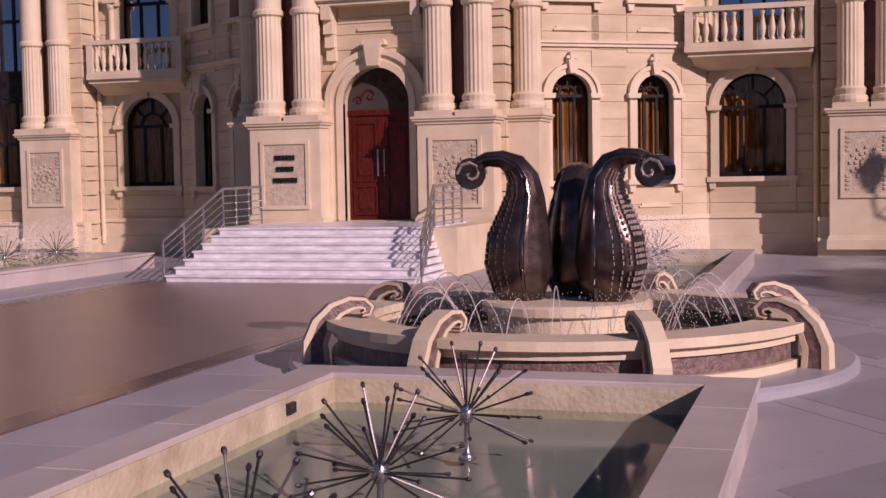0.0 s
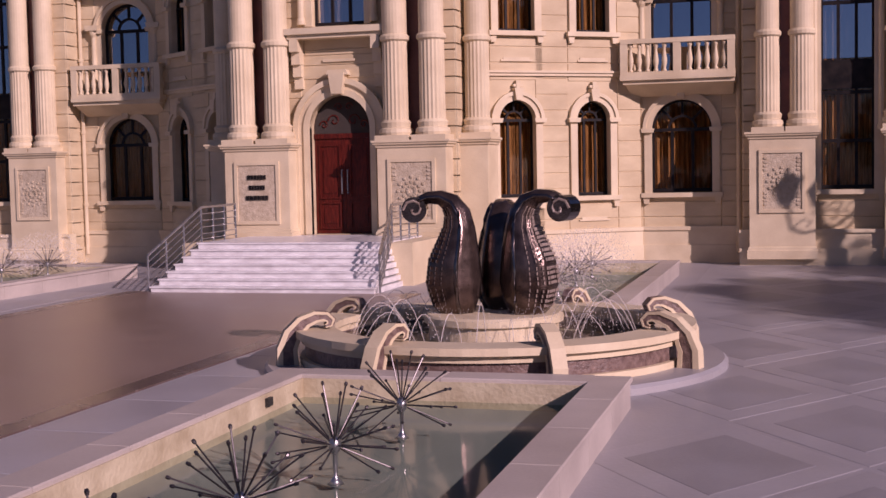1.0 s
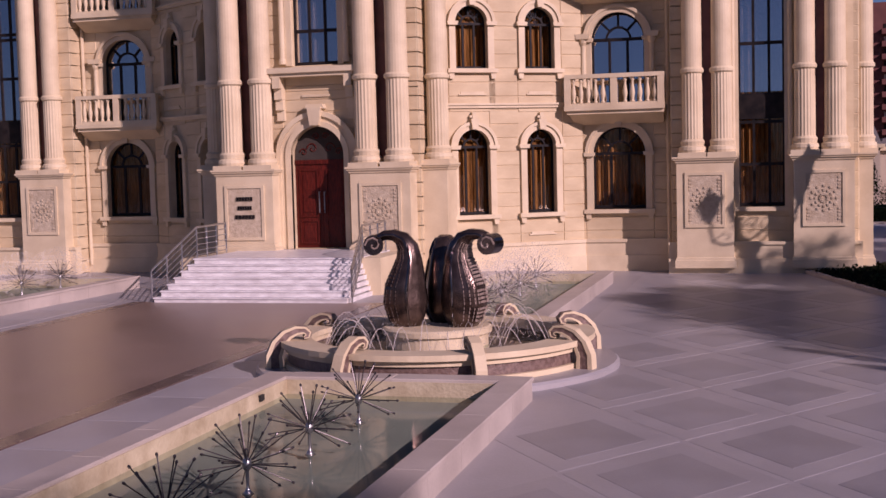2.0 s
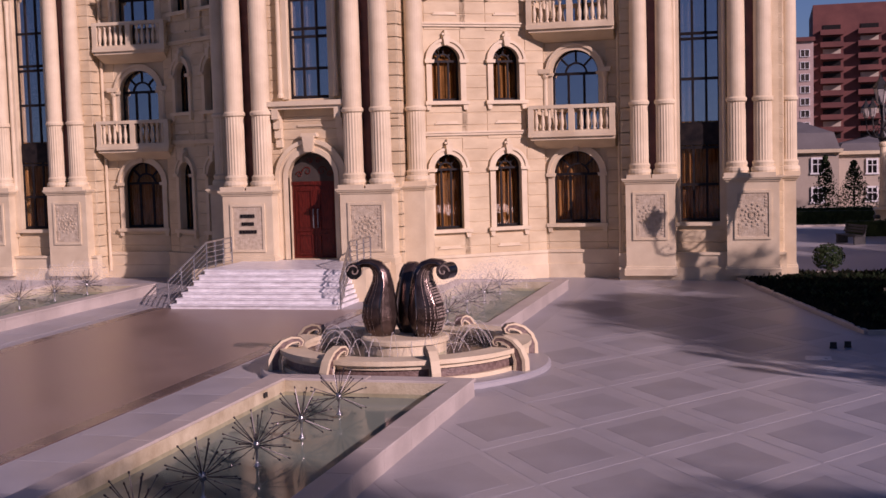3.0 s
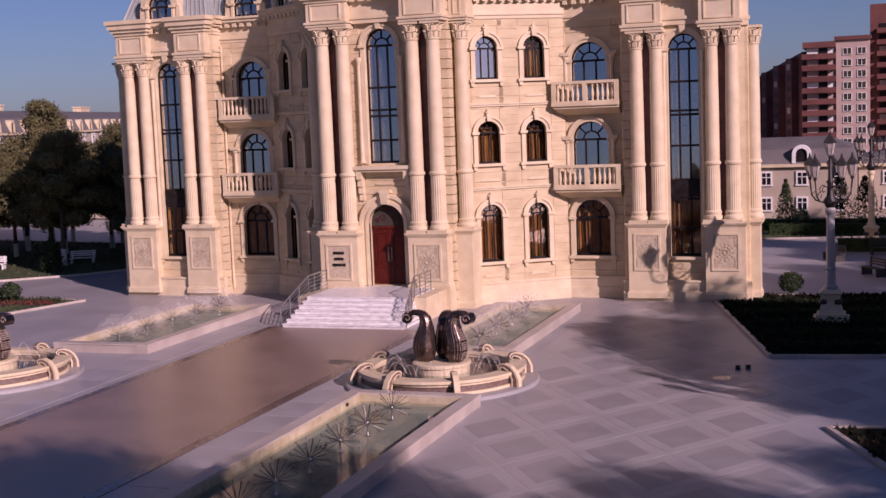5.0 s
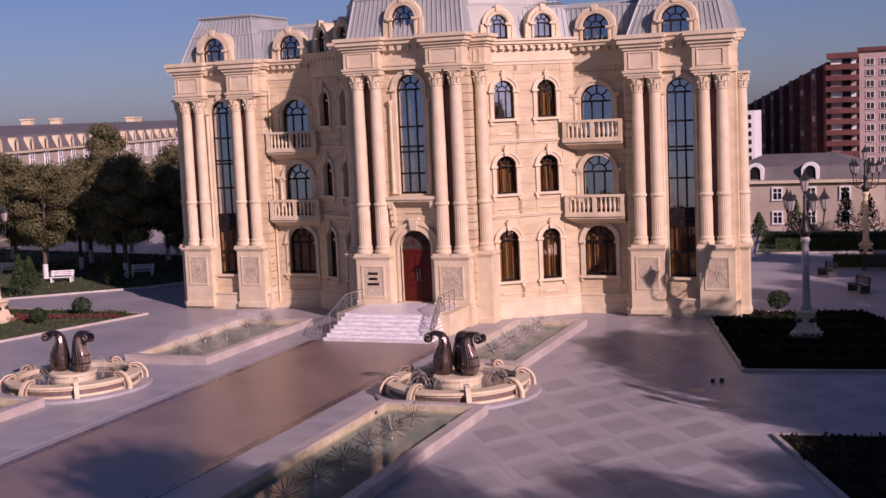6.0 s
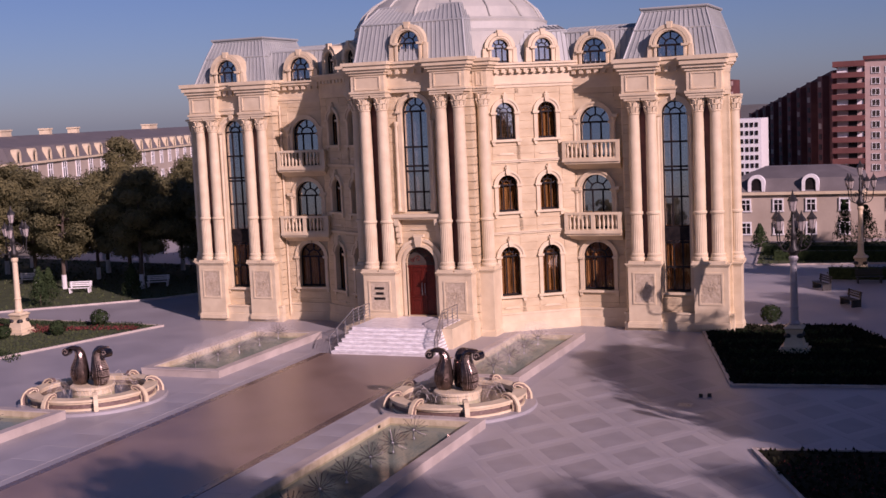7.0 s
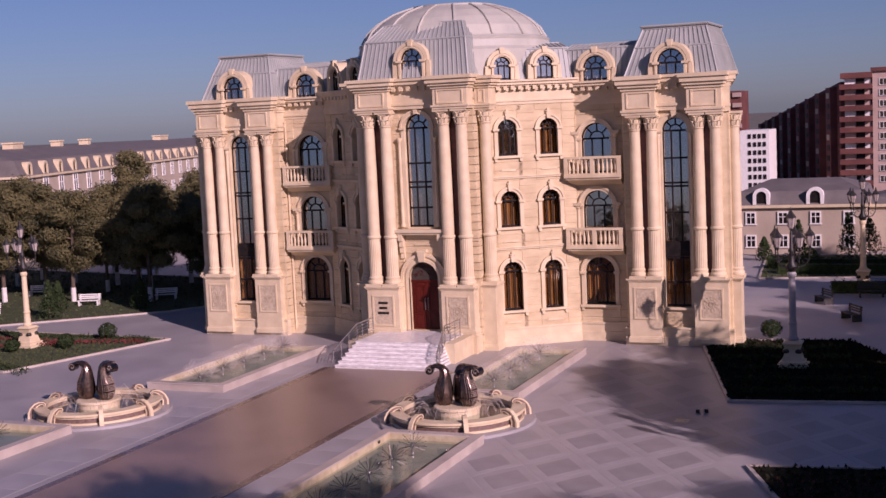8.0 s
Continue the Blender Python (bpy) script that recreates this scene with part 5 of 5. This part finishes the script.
# ---- far buildings ----
def house(name, p0, p1, depth, z_eave, z_roof, floors, n, label, wall_m, roof_m, dormers, win=(.9, 1.4), category="building"):
    e = thing(name, (p0[0], p0[1], 0), label, category)
    e.matrix_world = I4
    F, L = wall_frame(p0, p1)
    bm = bmesh.new()
    ext(bm, F, [(0, 0), (L, 0), (L, z_eave), (0, z_eave)], -depth, 0)
    part("wall", bm, wall_m, e)
    bm = bmesh.new()
    ext(bm, F, [(-.3, z_eave), (L + .3, z_eave), (L + .3, z_eave + .25), (-.3, z_eave + .25)], -depth - .3, .35)
    part("cornice", bm, STONE_L, e)
    bm = bmesh.new()
    h = z_roof - z_eave
    solid(bm, [[(-.1, .15, z_eave + .25), (L + .1, .15, z_eave + .25), (L + .1, -depth, z_eave + .25), (-.1, -depth, z_eave + .25)],
               [(.3, -.7, z_eave + .62 * h), (L - .3, -.7, z_eave + .62 * h), (L - .3, -depth + .7, z_eave + .62 * h), (.3, -depth + .7, z_eave + .62 * h)],
               [(2.5, -depth * .45, z_roof), (L - 2.5, -depth * .45, z_roof), (L - 2.5, -depth * .55, z_roof), (2.5, -depth * .55, z_roof)]], F)
    part("roof", bm, roof_m, e)
    fh = z_eave / floors
    for i in range(n):
        u = L * (i + .5) / n
        for k in range(floors):
            z = fh * k + fh * .32
            bm = bmesh.new()
            w, hh = win
            for a, b, c, d in ((u - w / 2 - .12, u + w / 2 + .12, z + hh, z + hh + .14), (u - w / 2 - .18, u + w / 2 + .18, z - .12, z), (u - w / 2 - .12, u - w / 2, z, z + hh), (u + w / 2, u + w / 2 + .12, z, z + hh), (u - .03, u + .03, z, z + hh), (u - w / 2, u + w / 2, z + hh * .6, z + hh * .66)):
                ext(bm, F, [(a, c), (b, c), (b, d), (a, d)], 0, .12)
            wd = part("window", bm, WHITEPAINT, e)
            bm = bmesh.new()
            ext(bm, F, [(u - w / 2, z), (u + w / 2, z), (u + w / 2, z + hh), (u - w / 2, z + hh)], 0, .03)
            part("pane", bm, FRAME, wd)
    for u in dormers:
        bm = bmesh.new()
        r, z = .55, z_eave + .3
        ext(bm, F, arc(u, z + .75, r + .2, 0, math.pi, 12) + [(u - r - .2, z), (u - r + .08, z)] + arc(u, z + .75, r - .1, math.pi, 0, 12) + [(u + r - .08, z), (u + r + .2, z)], -.6, .2)
        d = part("dormer", bm, WHITEPAINT if floors == 2 else STONE_L, e, "pale arched dormer")
        bm = bmesh.new()
        ext(bm, F, arc(u, z + .75, r - .08, 0, math.pi, 12) + [(u - r + .08, z), (u + r - .08, z)], -.5, .05)
        part("pane", bm, FRAME, d)
    return e


house("low_building", (9.9, 55), (21.3, 55), 11, 4.2, 6.5, 2, 4, "two-storey plastered building with grey hipped roof and white dormers", FARWALL, FARROOF, (2.4, 7.1), (.7, .95))
house("low_building", (21.4, 57), (26.0, 57), 9, 4.0, 5.3, 2, 1, "plain plastered side wing with grey roof", FARWALL, FARROOF, (), (.6, .9))
house("low_building", (26.6, 62), (60, 66), 9, 2.7, 4.0, 1, 9, "long low dark-roofed building beyond the hedges", FARWALL, FARROOF, ())
house("low_building", (-59, 62), (-19, 70), 8, 5.2, 6.8, 2, 16, "cream two-storey building behind the pines", FARWALL, FARROOF, (), (1.0, 1.3))
lb = house("long_building", (-66, 48), (-112, 178), 14, 9.2, 12.4, 3, 28, "long cream building with grey mansard and row of arched dormers", FARWALL, FARROOF, [2.5 + 4.8 * k for k in range(28)], (1.3, 1.9))
FL, _ = wall_frame((-66, 48), (-112, 178))
for u, w in ((14, 3.2), (30, 1.2), (41, 1.2), (78, 5.0)):
    bm = bmesh.new()
    ext(bm, FL, [(u, 11.4), (u + w, 11.4), (u + w, 13.0), (u, 13.0)], -7.5, -6.2)
    ext(bm, FL, [(u - .15, 13.0), (u + w + .15, 13.0), (u + w + .15, 13.2), (u - .15, 13.2)], -7.6, -6.1)
    part("chimney", bm, STONE_L, lb, "pale rendered chimney")



def tower():
    e = thing("apartment_tower", (26, 130, 0), "red-brown apartment block with stacked balconies and pink facade", "apartment block")
    e.matrix_world = Matrix.Translation((17.2 - 26.4 * 1.1, 0, 0)) @ Matrix.Diagonal((1.1, 1, .735, 1))
    H = 23.4
    bm = bmesh.new()
    prism(bm, [(23.0, 130.5), (26.4, 130), (26.4, 150), (24, 160)], 0, H)
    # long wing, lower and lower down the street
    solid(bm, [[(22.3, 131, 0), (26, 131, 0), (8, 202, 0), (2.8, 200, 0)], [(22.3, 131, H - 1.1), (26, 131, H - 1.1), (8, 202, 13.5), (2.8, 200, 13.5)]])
    part("wall", bm, REDBRICK_SHADED, e)
    bm = bmesh.new()
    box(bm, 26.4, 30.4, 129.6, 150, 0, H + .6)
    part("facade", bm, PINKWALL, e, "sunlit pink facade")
    # added wing: dark colour stands for the shaded side right of the facade
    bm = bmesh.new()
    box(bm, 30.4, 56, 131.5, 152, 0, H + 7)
    part("shade_wing", bm, REDBRICK_SHADED, e, "added taller wing, dark red in place of a shaded side")
    bm = bmesh.new()
    box(bm, 26.2, 30.6, 129.2, 150.2, H + .6, H + 1.3)
    box(bm, 22.4, 26.4, 129.2, 140, H - .6, H + .5)
    part("roof", bm, REDBRICK_SHADED, e, "red roof edge")
    fh = 2.1
    for k in range(10):
        z = H - 2.6 - fh * k
        bm = bmesh.new()
        box(bm, 22.3, 26.35, 129.0, 130.6, z, z + .9)
        box(bm, 22.3, 26.35, 129.0, 130.6, z - .12, z)
        b = part("balcony", bm, REDBRICK_SHADED, e, "red balcony parapet")
        bm = bmesh.new()
        box(bm, 22.9, 26.2, 129.9, 130.4, z + .9, z + fh - .15)
        part("balcony_wall", bm, PINKWALL if k % 3 else WHITEPAINT, b)
        bm = bmesh.new()
        box(bm, 24.3, 25.4, 129.82, 130.0, z + .9, z + fh - .2)
        part("pane", bm, FRAME, b)
        for x in (27.2, 28.9):
            bm = bmesh.new()
            for a, c in ((x, x + .08), (x + .5, x + .56), (x + 1.0, x + 1.08)):
                box(bm, a, c, 129.5, 129.62, z + .55, z + 1.75)
            box(bm, x, x + 1.08, 129.5, 129.62, z + 1.7, z + 1.78)
            box(bm, x, x + 1.08, 129.45, 129.62, z + .5, z + .58)
            w = part("window", bm, WHITEPAINT, e)
            bm = bmesh.new()
            box(bm, x + .08, x + 1.0, 129.56, 129.64, z + .58, z + 1.7)
            part("pane", bm, DARKROOM, w)
        bm = bmesh.new()
        for x in (31.2, 35.4, 39.6, 43.8):
            bm = bmesh.new()
            box(bm, x, x + 2.6, 130.3, 131.5, z + 4.2, z + 5.1)
            b = part("balcony", bm, REDBRICK_SHADED, e, "red balcony parapet")
            bm = bmesh.new()
            box(bm, x + .3, x + 2.3, 131.4, 131.52, z + 5.1, z + 6.0)
            part("pane", bm, FRAME if (k + int(x)) % 3 else FARWALL, b)
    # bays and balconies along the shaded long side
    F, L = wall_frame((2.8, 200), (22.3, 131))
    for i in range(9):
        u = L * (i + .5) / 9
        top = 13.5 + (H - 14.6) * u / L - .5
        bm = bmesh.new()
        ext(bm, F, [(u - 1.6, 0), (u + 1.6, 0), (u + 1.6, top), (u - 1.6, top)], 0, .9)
        b = part("bay", bm, REDBRICK_SHADED, e)
        for k in range(9):
            z = top - 2.2 - fh * k
            if z < 1:
                break
            bm = bmesh.new()
            ext(bm, F, [(u - .9, z), (u + .9, z), (u + .9, z + 1.1), (u - .9, z + 1.1)], .9, .95)
            part("pane", bm, FRAME if (i + k) % 4 else FARWALL, b)


tower()
e = thing("white_block", (9, 128, 0), "white apartment block far behind with dark balconies", "apartment block")
e.matrix_world = I4
bm = bmesh.new()
box(bm, -1.4, 2.8, 128, 136, 0, 9.9)
part("wall", bm, WHITEPAINT, e)
for k in range(8):
    for x in (-.2, .55, 1.25, 1.95):
        bm = bmesh.new()
        box(bm, x, x + .42, 127.9, 128.1, 8.7 - 1.2 * k, 9.35 - 1.2 * k)
        part("window", bm, FRAME, e)
e = thing("red_block", (9, 150, 0), "narrow red and pink apartment block behind the palace", "apartment block")
e.matrix_world = I4
bm = bmesh.new()
box(bm, -7.0, -4.7, 150, 158, 0, 16.1)
part("wall", bm, REDBRICK_SHADED, e)
for k in range(8):
    bm = bmesh.new()
    box(bm, -6.0, -4.6, 149.6, 150.1, 15.1 - 1.7 * k, 15.8 - 1.7 * k)
    part("balcony", bm, PINKWALL, e)

# ---- paving pieces ----
pave = bpy.data.objects["pavement"]
def tile_mesh(pts, h, m):
    bm = bmesh.new()
    solid(bm, [[(x, y, 0) for x, y in pts], [(x, y, h - .003) for x, y in pts], [(x * .985, y * .985, h) for x, y in pts]])
    bmesh.ops.recalc_face_normals(bm, faces=bm.faces)
    me = bpy.data.meshes.new("paving_tile")
    bm.to_mesh(me)
    bm.free()
    me.materials.append(m)
    return me
slab("paving_bed", [(10.4, -48), (48, -48), (48, 0.6), (19.2, -3.8), (15.1, 10.6), (10.4, 9.5)], -0.05, 0.005, TILE_L, "pale bands of the diamond paving", "paving")
A, B = 1.42, 2.0
DIA = [tile_mesh([(A - .02, 0), (0, B - .02), (-A + .02, 0), (0, -B + .02)], .010, m) for m in (TILE_L, TILE_D)]
def open_paving(x, y):
    if y > -4.0 + .135 * (x - 19.35) - 1.8:
        return x < min(15.2 + (11.0 - y) * .277, 19.4) - 1.2
    if y < -14.4 + .138 * max(0, x - 21.8) + 1.7:
        return x < 21.8 + max(0, -14.4 - y) * .418 - 1.25
    return True


for i in range(14):
    for j in range(-18, 11):
        x, y = 12.1 + A * i, -12 + B * j
        if (i + j) % 2 or y > 8 or not open_paving(x, y) or (y < -45 and x > 14):
            continue
        for m, sc in ((0, .97), (1, .66)):
            o = new("paving_tile" if m == 0 else "paving_inset", DIA[m])
            o.location = (x, y, .004 * m)
            o.scale = (sc, sc, 1)
            o.parent = pave
STRIPS = [tile_mesh([(-1.05, -.98), (1.05, -.98), (1.05, .98), (-1.05, .98)], .012, STRIP)]
for sx in (-5.22, 5.08):
    for j in range(26):
        o = new("paving_slab", STRIPS[0])
        o.location = (sx, -1.0 - 1.98 * j, 0)
        o.scale = (.86 if sx > 0 else .92, 1, 1)
        o.parent = pave
